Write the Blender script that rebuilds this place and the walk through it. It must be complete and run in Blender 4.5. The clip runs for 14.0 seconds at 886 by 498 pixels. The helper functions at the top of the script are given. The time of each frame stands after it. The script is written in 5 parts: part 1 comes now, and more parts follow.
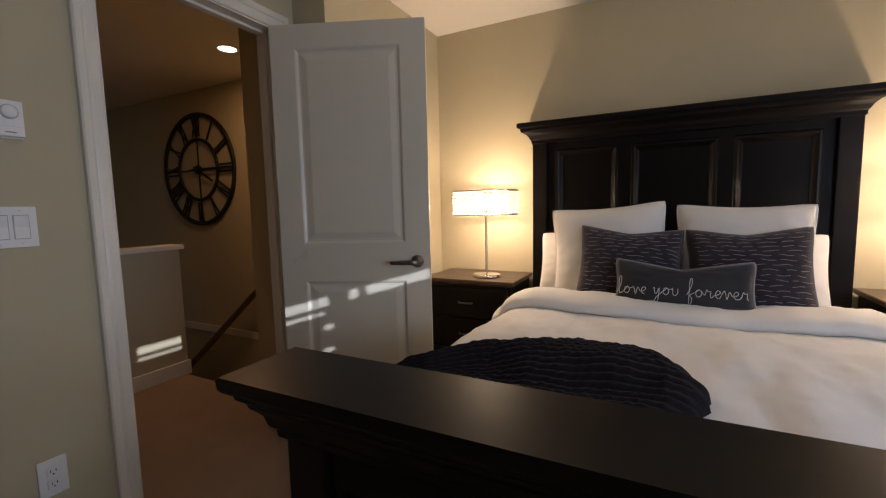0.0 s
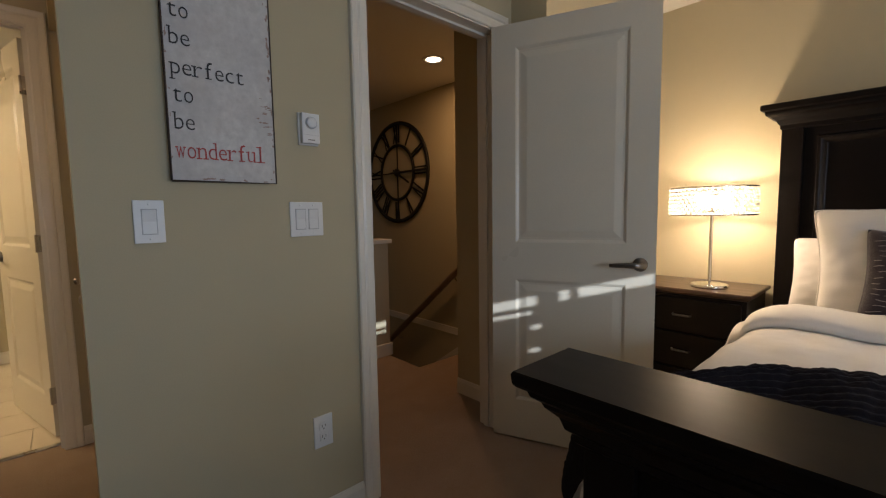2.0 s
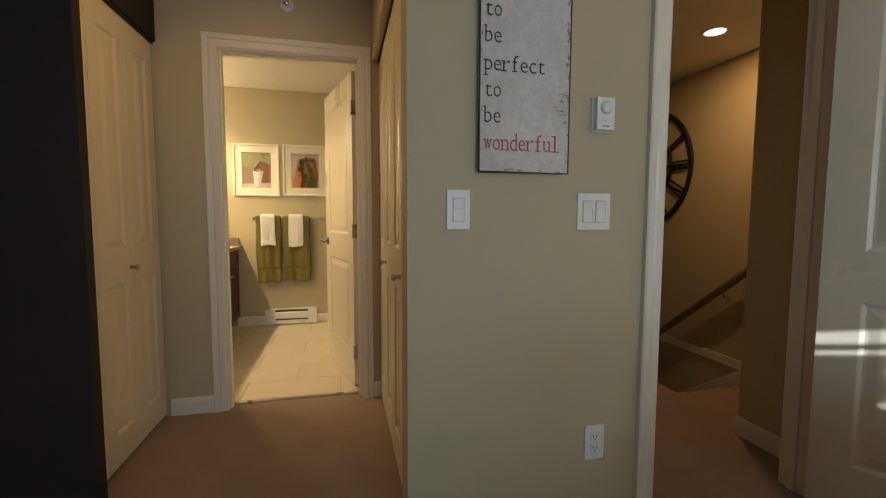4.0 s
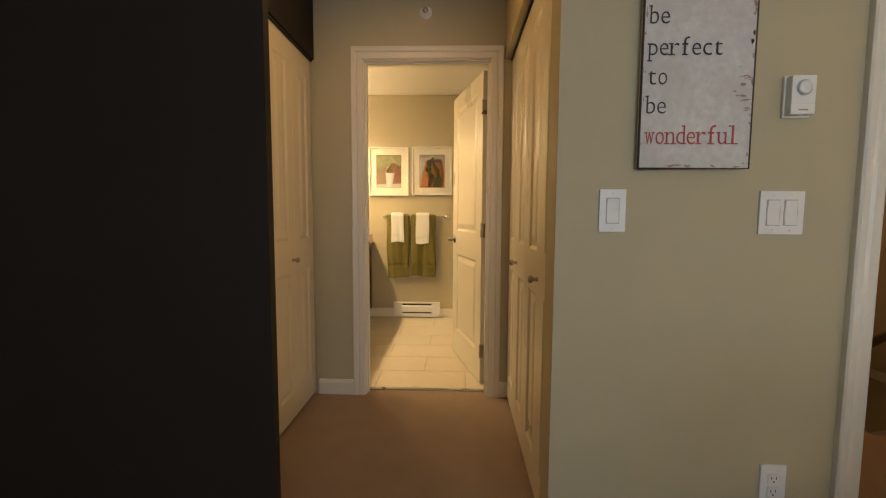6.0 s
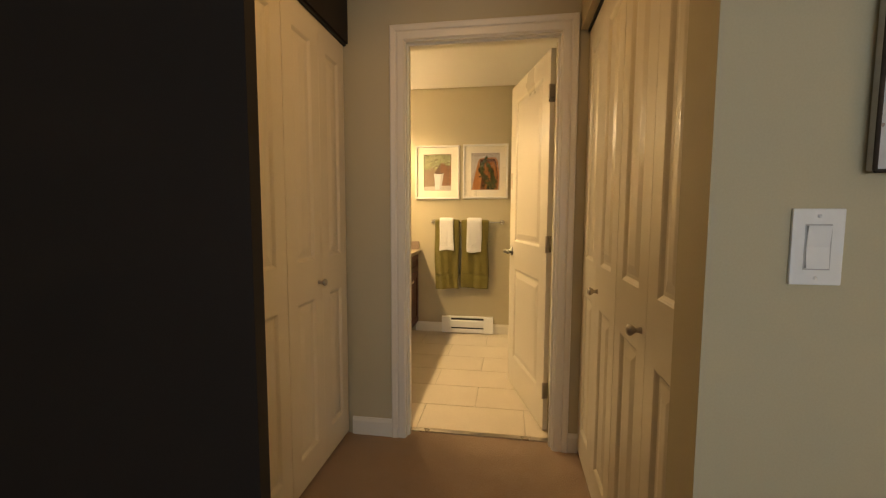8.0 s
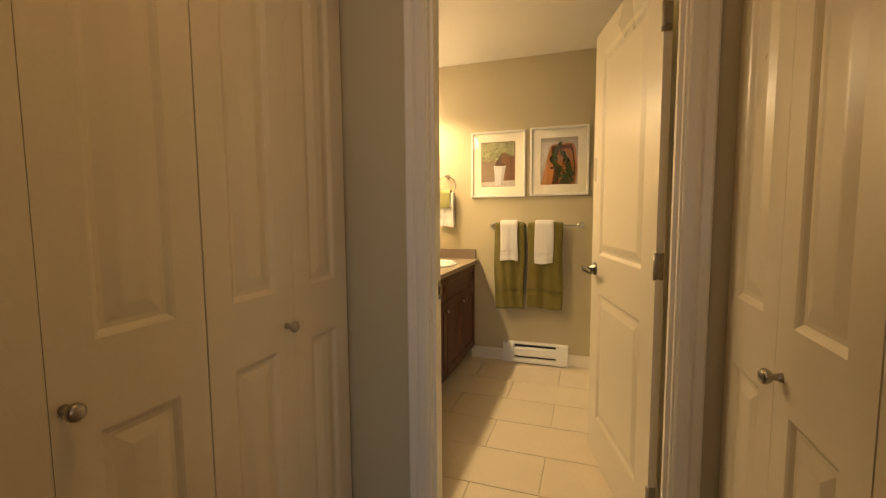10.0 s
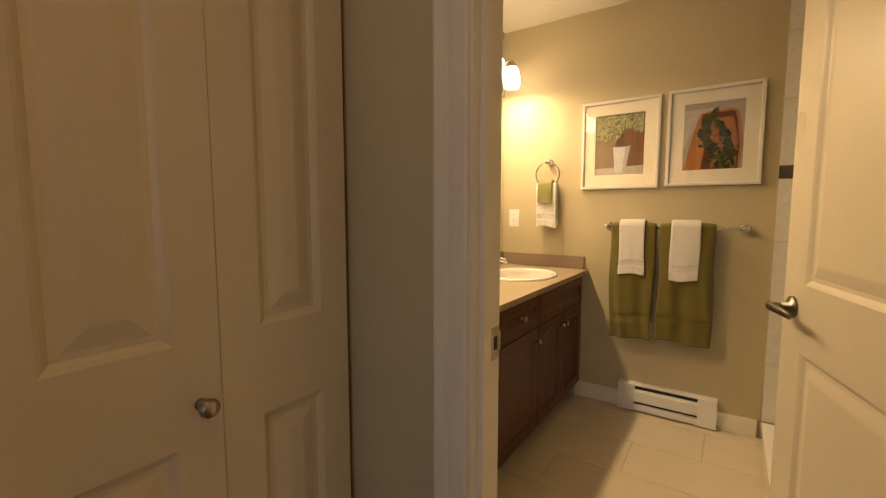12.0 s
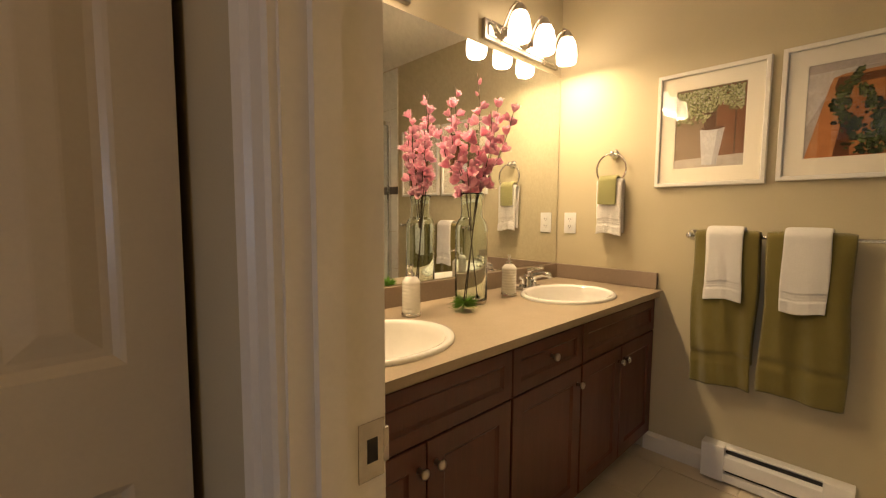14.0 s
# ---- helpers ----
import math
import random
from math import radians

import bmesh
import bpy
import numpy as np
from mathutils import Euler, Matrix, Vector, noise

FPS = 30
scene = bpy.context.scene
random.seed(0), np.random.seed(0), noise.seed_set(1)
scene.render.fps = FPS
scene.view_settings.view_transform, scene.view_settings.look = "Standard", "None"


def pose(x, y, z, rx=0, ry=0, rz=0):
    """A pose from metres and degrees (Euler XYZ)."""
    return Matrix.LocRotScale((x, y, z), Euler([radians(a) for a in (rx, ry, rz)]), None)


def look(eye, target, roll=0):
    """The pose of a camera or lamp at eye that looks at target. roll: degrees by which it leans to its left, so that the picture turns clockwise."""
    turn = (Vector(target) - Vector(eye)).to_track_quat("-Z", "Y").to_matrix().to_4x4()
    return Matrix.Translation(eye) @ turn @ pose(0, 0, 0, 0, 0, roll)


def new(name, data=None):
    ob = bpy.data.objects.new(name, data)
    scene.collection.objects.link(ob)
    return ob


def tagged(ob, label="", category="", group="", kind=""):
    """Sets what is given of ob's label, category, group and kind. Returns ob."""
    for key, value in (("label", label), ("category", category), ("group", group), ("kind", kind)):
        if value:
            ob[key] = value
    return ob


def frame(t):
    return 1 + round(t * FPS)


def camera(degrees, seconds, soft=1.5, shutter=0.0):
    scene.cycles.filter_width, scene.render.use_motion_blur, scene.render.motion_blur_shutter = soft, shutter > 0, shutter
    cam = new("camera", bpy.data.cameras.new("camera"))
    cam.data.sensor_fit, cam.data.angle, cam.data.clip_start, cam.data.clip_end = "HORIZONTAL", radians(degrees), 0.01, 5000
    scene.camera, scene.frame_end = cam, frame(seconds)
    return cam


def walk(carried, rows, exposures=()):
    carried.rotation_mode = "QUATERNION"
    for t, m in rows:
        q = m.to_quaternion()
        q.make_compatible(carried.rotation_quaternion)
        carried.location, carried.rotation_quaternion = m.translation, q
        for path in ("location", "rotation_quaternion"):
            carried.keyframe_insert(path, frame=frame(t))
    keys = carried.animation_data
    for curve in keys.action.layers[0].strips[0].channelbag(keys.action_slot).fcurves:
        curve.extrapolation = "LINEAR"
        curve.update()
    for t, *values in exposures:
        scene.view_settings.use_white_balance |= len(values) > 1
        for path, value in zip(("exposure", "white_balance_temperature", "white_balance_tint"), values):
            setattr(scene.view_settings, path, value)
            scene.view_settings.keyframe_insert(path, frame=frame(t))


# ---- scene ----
cam = camera(92.7, 14.0, soft=1.2)
PATH = [
    (0, (0.061, 0.066, 1.17), (-0.842, 1.84, 0.976), -1.3),
    (0.5, (0.003, 0.043, 1.166), (-1.036, 1.742, 0.976), -1.3),
    (1, (-0.059, 0.011, 1.16), (-1.241, 1.613, 0.977), -1.2),
    (1.5, (-0.119, -0.015, 1.155), (-1.481, 1.439, 0.985), -1.1),
    (2, (-0.191, -0.054, 1.159), (-1.664, 1.286, 0.985), -0.9),
    (2.5, (-0.258, -0.08, 1.151), (-1.872, 1.089, 0.983), -0.8),
    (3, (-0.319, -0.109, 1.145), (-2.075, 0.835, 0.98), -0.6),
    (3.5, (-0.345, -0.138, 1.137), (-2.211, 0.564, 0.977), -0.2),
    (4, (-0.373, -0.204, 1.122), (-2.313, 0.258, 0.973), 0.2),
    (6.5, (-0.438, -0.33, 1.133), (-2.428, -0.43, 0.967), 0.3),
    (7, (-0.54, -0.372, 1.137), (-2.53, -0.493, 0.97), 0.3),
    (7.5, (-0.672, -0.362, 1.178), (-2.655, -0.565, 1.009), 0.1),
    (8, (-0.866, -0.334, 1.195), (-2.835, -0.642, 1.026), 0.2),
    (8.2, (-0.922, -0.326, 1.201), (-2.888, -0.652, 1.033), 0.2),
    (10.3, (-1.762, -0.354, 1.211), (-3.609, -1.099, 1.035), -0.2),
    (10.5, (-1.838, -0.365, 1.205), (-3.657, -1.177, 1.024), 0.0),
    (11, (-2.032, -0.396, 1.194), (-3.779, -1.353, 1.013), -0.1),
    (11.5, (-2.188, -0.444, 1.201), (-3.872, -1.508, 1.021), 0.1),
    (12, (-2.308, -0.464, 1.203), (-3.953, -1.586, 1.021), 0.0),
    (12.5, (-2.463, -0.425, 1.217), (-4.02, -1.667, 1.031), -0.1),
    (13, (-2.612, -0.436, 1.215), (-4.057, -1.807, 1.034), 0.2),
    (13.5, (-2.711, -0.437, 1.201), (-4.107, -1.858, 1.026), 0.3),
    (14, (-2.812, -0.47, 1.197), (-4.194, -1.906, 1.032), 0.3),
]
# the clip's camera opens up as it turns from the lamps to the hall, then closes for the bathroom
EXPOSURES = [(0, -0.38, 5950, 18), (1.5, -0.32, 5950, 15), (2.5, -0.25, 6000, 12), (3, -0.16, 6000, 11), (4, 0.0, 6200, 8), (6.5, 0.22, 7000, 12), (8, 0.16, 7100, 12), (10.5, -0.14, 7100, 14), (11, -0.26, 7000, 15), (12, -0.36, 6900, 17), (14, -0.43, 6300, 18)]
walk(cam, [(t, look(eye, target, roll)) for t, eye, target, roll in PATH], EXPOSURES)

# ---- world, sun and large lights ----
world = bpy.data.worlds.new("sky")
scene.world = world
world.use_nodes = True
wn = world.node_tree
sky = wn.nodes.new("ShaderNodeTexSky")
sky.sky_type = "NISHITA"
sky.sun_disc = False
sky.sun_elevation = radians(17)
sky.sun_rotation = radians(103)
wn.links.new(sky.outputs[0], wn.nodes["Background"].inputs[0])
wn.nodes["Background"].inputs[1].default_value = 0.1

# low winter sun that slips past the blind
SUN_WAY = Vector((-1.0, 0.22, -0.286)).normalized()
sun = new("sun", bpy.data.lights.new("sun", "SUN"))
sun.data.energy, sun.data.angle, sun.data.color = 5.0, radians(0.3), (0.90, 0.96, 1.0)
sun.matrix_world = look(Vector((6, 0, 4)), Vector((6, 0, 4)) + SUN_WAY)


def area_lamp(name, eye, target, w, h, watts, colour):
    data = bpy.data.lights.new(name, "AREA")
    data.shape, data.size, data.size_y, data.energy, data.color = "RECTANGLE", w, h, watts, colour
    ob = new(name, data)
    ob.matrix_world = look(eye, target)
    return ob


def point_lamp(name, eye, watts, colour, radius):
    data = bpy.data.lights.new(name, "POINT")
    data.energy, data.color, data.shadow_soft_size = watts, colour, radius
    ob = new(name, data)
    ob.location = eye
    return ob


DAY, WARM, LAMPW = (0.66, 0.82, 1.0), (1.0, 0.57, 0.24), (1.0, 0.73, 0.46)
area_lamp("window_daylight", (2.09, 0.49, 1.18), (0.0, 0.49, 1.10), 1.7, 1.05, 36.0, DAY)


# ---- materials ----
def tree_of(name):
    m = bpy.data.materials.new(name)
    m.use_nodes = True
    return m, m.node_tree, m.node_tree.nodes["Principled BSDF"]


def noise_node(t, scale, detail=4.0, rough=0.6, stretch=(1, 1, 1)):
    geo = t.nodes.new("ShaderNodeNewGeometry")
    mp = t.nodes.new("ShaderNodeMapping")
    mp.inputs["Scale"].default_value = stretch
    n = t.nodes.new("ShaderNodeTexNoise")
    n.inputs["Scale"].default_value, n.inputs["Detail"].default_value, n.inputs["Roughness"].default_value = scale, detail, rough
    t.links.new(geo.outputs["Position"], mp.inputs["Vector"])
    t.links.new(mp.outputs["Vector"], n.inputs["Vector"])
    return n


def mix_colour(t, fac, a, b):
    mx = t.nodes.new("ShaderNodeMix")
    mx.data_type = "RGBA"
    if fac is not None:
        t.links.new(fac, mx.inputs[0])
    for sock, v in ((mx.inputs[6], a), (mx.inputs[7], b)):
        if isinstance(v, (tuple, list)):
            sock.default_value = (*v, 1)
        else:
            t.links.new(v, sock)
    return mx.outputs[2]


def ramp(t, fac, lo, hi):
    r = t.nodes.new("ShaderNodeMapRange")
    r.inputs[1].default_value, r.inputs[2].default_value = lo, hi
    t.links.new(fac, r.inputs[0])
    return r.outputs[0]


def mat(name, a, b=None, rough=0.5, metal=0.0, coarse=3.0, fine=60.0, bump=0.1, depth=0.002, stretch=(1, 1, 1), piece=0.0, coat=0.0, sheen=0.0, spec=0.5, grain=0.82):
    """Colour drifts from a to b at a coarse scale, with fine grain in relief and gloss."""
    m, t, p = tree_of(name)
    b = b or tuple(c * 0.86 for c in a)
    n1 = noise_node(t, coarse, 3, 0.6, stretch)
    n2 = noise_node(t, fine, 4, 0.65, stretch)
    col = mix_colour(t, ramp(t, n1.outputs[0], 0.3, 0.7), a, b)
    col = mix_colour(t, ramp(t, n2.outputs[0], 0.25, 0.9), col, tuple(c * grain for c in b))
    if piece:
        info = t.nodes.new("ShaderNodeObjectInfo")
        hsv = t.nodes.new("ShaderNodeHueSaturation")
        r = t.nodes.new("ShaderNodeMapRange")
        r.inputs[3].default_value, r.inputs[4].default_value = 1 - piece, 1 + piece
        t.links.new(info.outputs["Random"], r.inputs[0])
        t.links.new(r.outputs[0], hsv.inputs["Value"])
        t.links.new(col, hsv.inputs["Color"])
        col = hsv.outputs[0]
    t.links.new(col, p.inputs["Base Color"])
    rr = t.nodes.new("ShaderNodeMapRange")
    rr.inputs[3].default_value, rr.inputs[4].default_value = max(0.02, rough - 0.07), min(1.0, rough + 0.07)
    t.links.new(n1.outputs[0], rr.inputs[0])
    t.links.new(rr.outputs[0], p.inputs["Roughness"])
    p.inputs["Metallic"].default_value = metal
    p.inputs["Coat Weight"].default_value = coat
    p.inputs["Sheen Weight"].default_value = sheen
    p.inputs["Specular IOR Level"].default_value = spec
    if bump:
        bp = t.nodes.new("ShaderNodeBump")
        bp.inputs["Strength"].default_value, bp.inputs["Distance"].default_value = bump, depth
        t.links.new(n2.outputs[0], bp.inputs["Height"])
        t.links.new(bp.outputs[0], p.inputs["Normal"])
    return m


def glow(name, colour, strength):
    m, t, p = tree_of(name)
    p.inputs["Base Color"].default_value = (0.9, 0.88, 0.82, 1)
    p.inputs["Emission Color"].default_value = (*colour, 1)
    p.inputs["Emission Strength"].default_value = strength
    return m


def glass(name, colour, rough=0.0, ior=1.45):
    m, t, p = tree_of(name)
    p.inputs["Base Color"].default_value = (*colour, 1)
    p.inputs["Roughness"].default_value = rough
    p.inputs["Transmission Weight"].default_value = 1.0
    p.inputs["IOR"].default_value = ior
    return m


PAINT = mat("beige_wall_paint", (0.526, 0.463, 0.308), (0.498, 0.436, 0.288), 0.62, coarse=1.3, fine=260, bump=0.10, depth=0.0008, spec=0.3, grain=0.955)
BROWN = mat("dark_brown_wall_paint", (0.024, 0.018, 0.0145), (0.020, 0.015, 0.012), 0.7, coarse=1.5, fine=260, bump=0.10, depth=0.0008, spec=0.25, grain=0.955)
CEIL = mat("ceiling_paint", (0.80, 0.77, 0.70), (0.77, 0.74, 0.67), 0.8, coarse=2, fine=180, bump=0.25, depth=0.002, spec=0.2, grain=0.955)
TRIM = mat("white_trim_paint", (0.78, 0.74, 0.645), (0.75, 0.71, 0.615), 0.34, coarse=4, fine=120, bump=0.03, depth=0.0006, grain=0.955)
DOORW = mat("white_door_paint", (0.71, 0.65, 0.525), (0.68, 0.62, 0.495), 0.30, coarse=3, fine=150, bump=0.03, depth=0.0006, grain=0.955)
CARPET = mat("tan_carpet", (0.40, 0.27, 0.17), (0.32, 0.21, 0.13), 0.95, coarse=7, fine=420, bump=0.9, depth=0.006, sheen=0.3, spec=0.1)
# the steps take the floor carpet's colour at about half its brightness
STAIRC = mat("darker_stair_carpet", (0.20, 0.14, 0.09), None, 0.95, coarse=6, fine=400, bump=0.9, depth=0.005, spec=0.1)
TILE = mat("cream_floor_tile", (0.66, 0.58, 0.45), (0.60, 0.52, 0.40), 0.38, coarse=5, fine=60, bump=0.06, depth=0.001, piece=0.03, grain=0.955)
GROUT = mat("tile_grout", (0.60, 0.525, 0.405), None, 0.9, fine=300, bump=0.3)
ESPRESSO = mat("espresso_wood", (0.007, 0.005, 0.0042), (0.005, 0.0037, 0.003), 0.36, coarse=2.5, fine=40, bump=0.05, depth=0.0006, stretch=(1, 5, 5), spec=0.17)
CHERRY = mat("dark_cherry_wood", (0.105, 0.024, 0.011), (0.070, 0.015, 0.007), 0.40, coarse=4, fine=35, bump=0.06, depth=0.0006, stretch=(6, 6, 0.7))
NSTOP = mat("brown_wood_top", (0.085, 0.048, 0.030), (0.06, 0.034, 0.02), 0.3, coarse=3, fine=40, bump=0.05, depth=0.0006, stretch=(1, 7, 7))
LAMINATE = mat("taupe_laminate", (0.40, 0.32, 0.22), (0.37, 0.295, 0.20), 0.36, coarse=9, fine=160, bump=0.03, depth=0.0005)
# the upright splash boards take a darker copy of the slab's laminate
SPLASH = mat("taupe_laminate_darker", (0.30, 0.225, 0.165), (0.275, 0.205, 0.15), 0.4, coarse=9, fine=160, bump=0.03, depth=0.0005)
LINEN = mat("white_bed_linen", (0.80, 0.77, 0.73), (0.76, 0.73, 0.69), 0.85, coarse=5, fine=240, bump=0.25, depth=0.002, sheen=0.2, spec=0.15, grain=0.955)
GREYFAB = mat("charcoal_cushion_cloth", (0.050, 0.047, 0.050), (0.040, 0.038, 0.040), 0.9, coarse=8, fine=330, bump=0.5, depth=0.002, sheen=0.25, spec=0.1)
PURPFAB = mat("aubergine_textured_cloth", (0.050, 0.040, 0.048), (0.036, 0.028, 0.036), 0.85, coarse=20, fine=200, bump=0.6, depth=0.003, stretch=(0.5, 1, 3), sheen=0.3, spec=0.1)
STITCH = mat("pale_stitching", (0.33, 0.30, 0.30), None, 0.8, fine=300)
THREAD = mat("white_thread", (0.80, 0.78, 0.74), None, 0.8, fine=300)
THROW = mat("charcoal_knit", (0.018, 0.015, 0.018), (0.011, 0.009, 0.011), 0.95, coarse=12, fine=160, bump=0.8, depth=0.004, sheen=0.06, spec=0.06)
CHROME = mat("chrome", (0.82, 0.82, 0.82), (0.78, 0.78, 0.78), 0.09, 1.0, bump=0)
NICKEL = mat("satin_nickel", (0.52, 0.48, 0.43), (0.47, 0.43, 0.38), 0.28, 1.0, bump=0)
DARKNICK = mat("dark_satin_nickel", (0.25, 0.235, 0.215), (0.21, 0.195, 0.175), 0.3, 1.0, bump=0)
BLACKIRON = mat("black_iron", (0.014, 0.012, 0.011), (0.02, 0.017, 0.014), 0.55, 0.4, fine=90, bump=0.2)
PLASTIC = mat("white_plastic", (0.80, 0.80, 0.78), (0.78, 0.78, 0.76), 0.35, bump=0, grain=0.955)
GREYLINE = mat("pale_grey_plastic", (0.52, 0.52, 0.51), None, 0.5, bump=0)
RAILW = mat("stained_handrail_wood", (0.38, 0.26, 0.165), (0.32, 0.215, 0.135), 0.4, coarse=6, fine=50, bump=0.05)
SLOT = mat("dark_slot", (0.02, 0.018, 0.016), None, 0.7, bump=0)
CERAMIC = mat("white_ceramic", (0.84, 0.82, 0.77), (0.82, 0.80, 0.75), 0.12, bump=0, coat=0.4, grain=0.955)
HEATER = mat("white_enamel", (0.80, 0.79, 0.76), (0.77, 0.76, 0.73), 0.4, fine=80, bump=0.02, grain=0.955)
OLIVE = mat("olive_terry", (0.20, 0.165, 0.042), (0.165, 0.135, 0.032), 0.95, coarse=9, fine=380, bump=0.9, depth=0.004, sheen=0.35, spec=0.05)
LIME = mat("light_green_terry", (0.34, 0.33, 0.14), (0.29, 0.28, 0.11), 0.95, coarse=9, fine=380, bump=0.9, depth=0.004, sheen=0.3, spec=0.05)
WHITET = mat("white_terry", (0.82, 0.80, 0.76), (0.78, 0.76, 0.72), 0.95, coarse=9, fine=380, bump=0.9, depth=0.004, sheen=0.3, spec=0.05)
FRAMEW = mat("white_picture_frame", (0.80, 0.77, 0.70), None, 0.35, fine=100, bump=0.03, grain=0.955)
MATBOARD = mat("cream_mat_board", (0.72, 0.64, 0.50), (0.70, 0.62, 0.48), 0.9, fine=300, bump=0.05, grain=0.955)
MIRROR = mat("mirror_silver", (0.90, 0.91, 0.89), (0.90, 0.91, 0.89), 0.02, 1.0, bump=0)
MIRROR.node_tree.nodes["Principled BSDF"].inputs["Roughness"].default_value = 0.0
for l in list(MIRROR.node_tree.links):
    if l.to_socket.name == "Roughness":
        MIRROR.node_tree.links.remove(l)
BOTTLE = glass("green_bottle_glass", (0.91, 0.97, 0.925), 0.0, 1.3)
CLEAR = glass("clear_glass", (0.97, 0.98, 0.97), 0.0, 1.45)
PINK = mat("pink_petal", (0.90, 0.55, 0.65), (0.80, 0.35, 0.49), 0.6, coarse=45, fine=200, bump=0.1, piece=0.15)
PALEPINK = mat("pale_petal_edge", (0.92, 0.74, 0.74), (0.90, 0.64, 0.68), 0.6, coarse=45, fine=200, bump=0.1)
BARK = mat("brown_twig", (0.085, 0.052, 0.028), (0.06, 0.038, 0.02), 0.8, coarse=30, fine=200, bump=0.4)
GRASSM = mat("bright_green_grass", (0.22, 0.46, 0.06), (0.14, 0.33, 0.035), 0.5, coarse=40, fine=200, bump=0.0)
SIGNBOARD = mat("distressed_white_board", (0.76, 0.75, 0.72), (0.58, 0.56, 0.545), 0.75, coarse=7, fine=45, bump=0.15, depth=0.001)
CHIPS = mat("chipped_paint_brown", (0.33, 0.22, 0.18), (0.42, 0.32, 0.28), 0.85, coarse=60, fine=200)
SIGNEDGE = mat("worn_brown_edge", (0.10, 0.065, 0.045), (0.05, 0.035, 0.025), 0.8, coarse=30, fine=120, bump=0.3)
INK = mat("black_ink", (0.035, 0.033, 0.032), (0.06, 0.057, 0.055), 0.8, coarse=40, fine=160, bump=0)
REDINK = mat("red_ink", (0.46, 0.045, 0.04), (0.52, 0.12, 0.10), 0.8, coarse=40, fine=160, bump=0)
SHOWERT = mat("white_shower_tile", (0.78, 0.77, 0.73), (0.75, 0.74, 0.70), 0.2, coarse=6, fine=60, bump=0.02, piece=0.03)
BANDT = mat("dark_mosaic_band", (0.06, 0.05, 0.045), (0.10, 0.085, 0.075), 0.3, coarse=40, fine=90, bump=0.05)
SHADEGLOW = glow("lit_frosted_glass", (1.0, 0.76, 0.48), 13.5)
BULBGLOW = glow("lit_bulb", (1.0, 0.76, 0.46), 40.0)
POTGLOW = glow("lit_downlight_lens", (1.0, 0.80, 0.55), 14.0)


def crystal_mat():
    m, t, p = tree_of("crystal_bead")
    tr = t.nodes.new("ShaderNodeBsdfTranslucent")
    tr.inputs[0].default_value = (0.66, 0.65, 0.62, 1)
    gl = t.nodes.new("ShaderNodeBsdfGlossy")
    gl.inputs[1].default_value = 0.08
    mx = t.nodes.new("ShaderNodeMixShader")
    mx.inputs[0].default_value = 0.22
    t.links.new(tr.outputs[0], mx.inputs[1])
    t.links.new(gl.outputs[0], mx.inputs[2])
    clear = t.nodes.new("ShaderNodeBsdfTransparent")
    thin = t.nodes.new("ShaderNodeMixShader")
    thin.inputs[0].default_value = 0.30
    t.links.new(mx.outputs[0], thin.inputs[1])
    t.links.new(clear.outputs[0], thin.inputs[2])
    t.links.new(thin.outputs[0], t.nodes["Material Output"].inputs["Surface"])
    return m


def petal_mat():
    """Thin petals let light through."""
    t = PINK.node_tree
    p = t.nodes["Principled BSDF"]
    tr = t.nodes.new("ShaderNodeBsdfTranslucent")
    t.links.new(p.inputs["Base Color"].links[0].from_socket, tr.inputs[0])
    mx = t.nodes.new("ShaderNodeMixShader")
    mx.inputs[0].default_value = 0.45
    t.links.new(p.outputs[0], mx.inputs[1])
    t.links.new(tr.outputs[0], mx.inputs[2])
    t.links.new(mx.outputs[0], t.nodes["Material Output"].inputs["Surface"])


petal_mat()
CRYSTAL = crystal_mat()
PRINT = {}
for pn, pc in (("brown_backdrop", (0.25, 0.165, 0.105)), ("red_plank", (0.21, 0.085, 0.04)), ("dark_plank", (0.10, 0.045, 0.025)), ("dim_table", (0.50, 0.43, 0.36)), ("grey_pot", (0.62, 0.59, 0.58)), ("pot_shade", (0.46, 0.43, 0.42)), ("pale_blossom", (0.46, 0.45, 0.24)), ("mid_blossom", (0.29, 0.29, 0.13)), ("olive_blossom", (0.13, 0.125, 0.05)), ("terracotta_tray", (0.40, 0.15, 0.042)), ("tray_rim", (0.50, 0.20, 0.065)), ("tray_shadow", (0.14, 0.045, 0.018)), ("linen_grey", (0.47, 0.39, 0.33)), ("linen_pale", (0.60, 0.52, 0.45)), ("leaf_light", (0.15, 0.18, 0.06)), ("leaf_green", (0.05, 0.066, 0.018)), ("leaf_dark", (0.014, 0.019, 0.007))):
    PRINT[pn] = mat("print_" + pn, pc, tuple(c * 0.72 for c in pc), 0.7, coarse=26, fine=110, bump=0, spec=0.12)


# ---- mesh helpers ----
def box(x0, y0, z0, x1, y1, z1, bevel=0.0, bm=None, seg=2):
    out = bm or bmesh.new()
    tmp = bmesh.new()
    bmesh.ops.create_cube(tmp, size=1)
    bmesh.ops.transform(tmp, matrix=Matrix.Translation(((x0 + x1) / 2, (y0 + y1) / 2, (z0 + z1) / 2)) @ Matrix.Diagonal((abs(x1 - x0), abs(y1 - y0), abs(z1 - z0), 1)), verts=tmp.verts)
    if bevel:
        bmesh.ops.bevel(tmp, geom=tmp.edges[:], offset=bevel, segments=seg, affect="EDGES", profile=0.7)
    return merge(out, tmp)


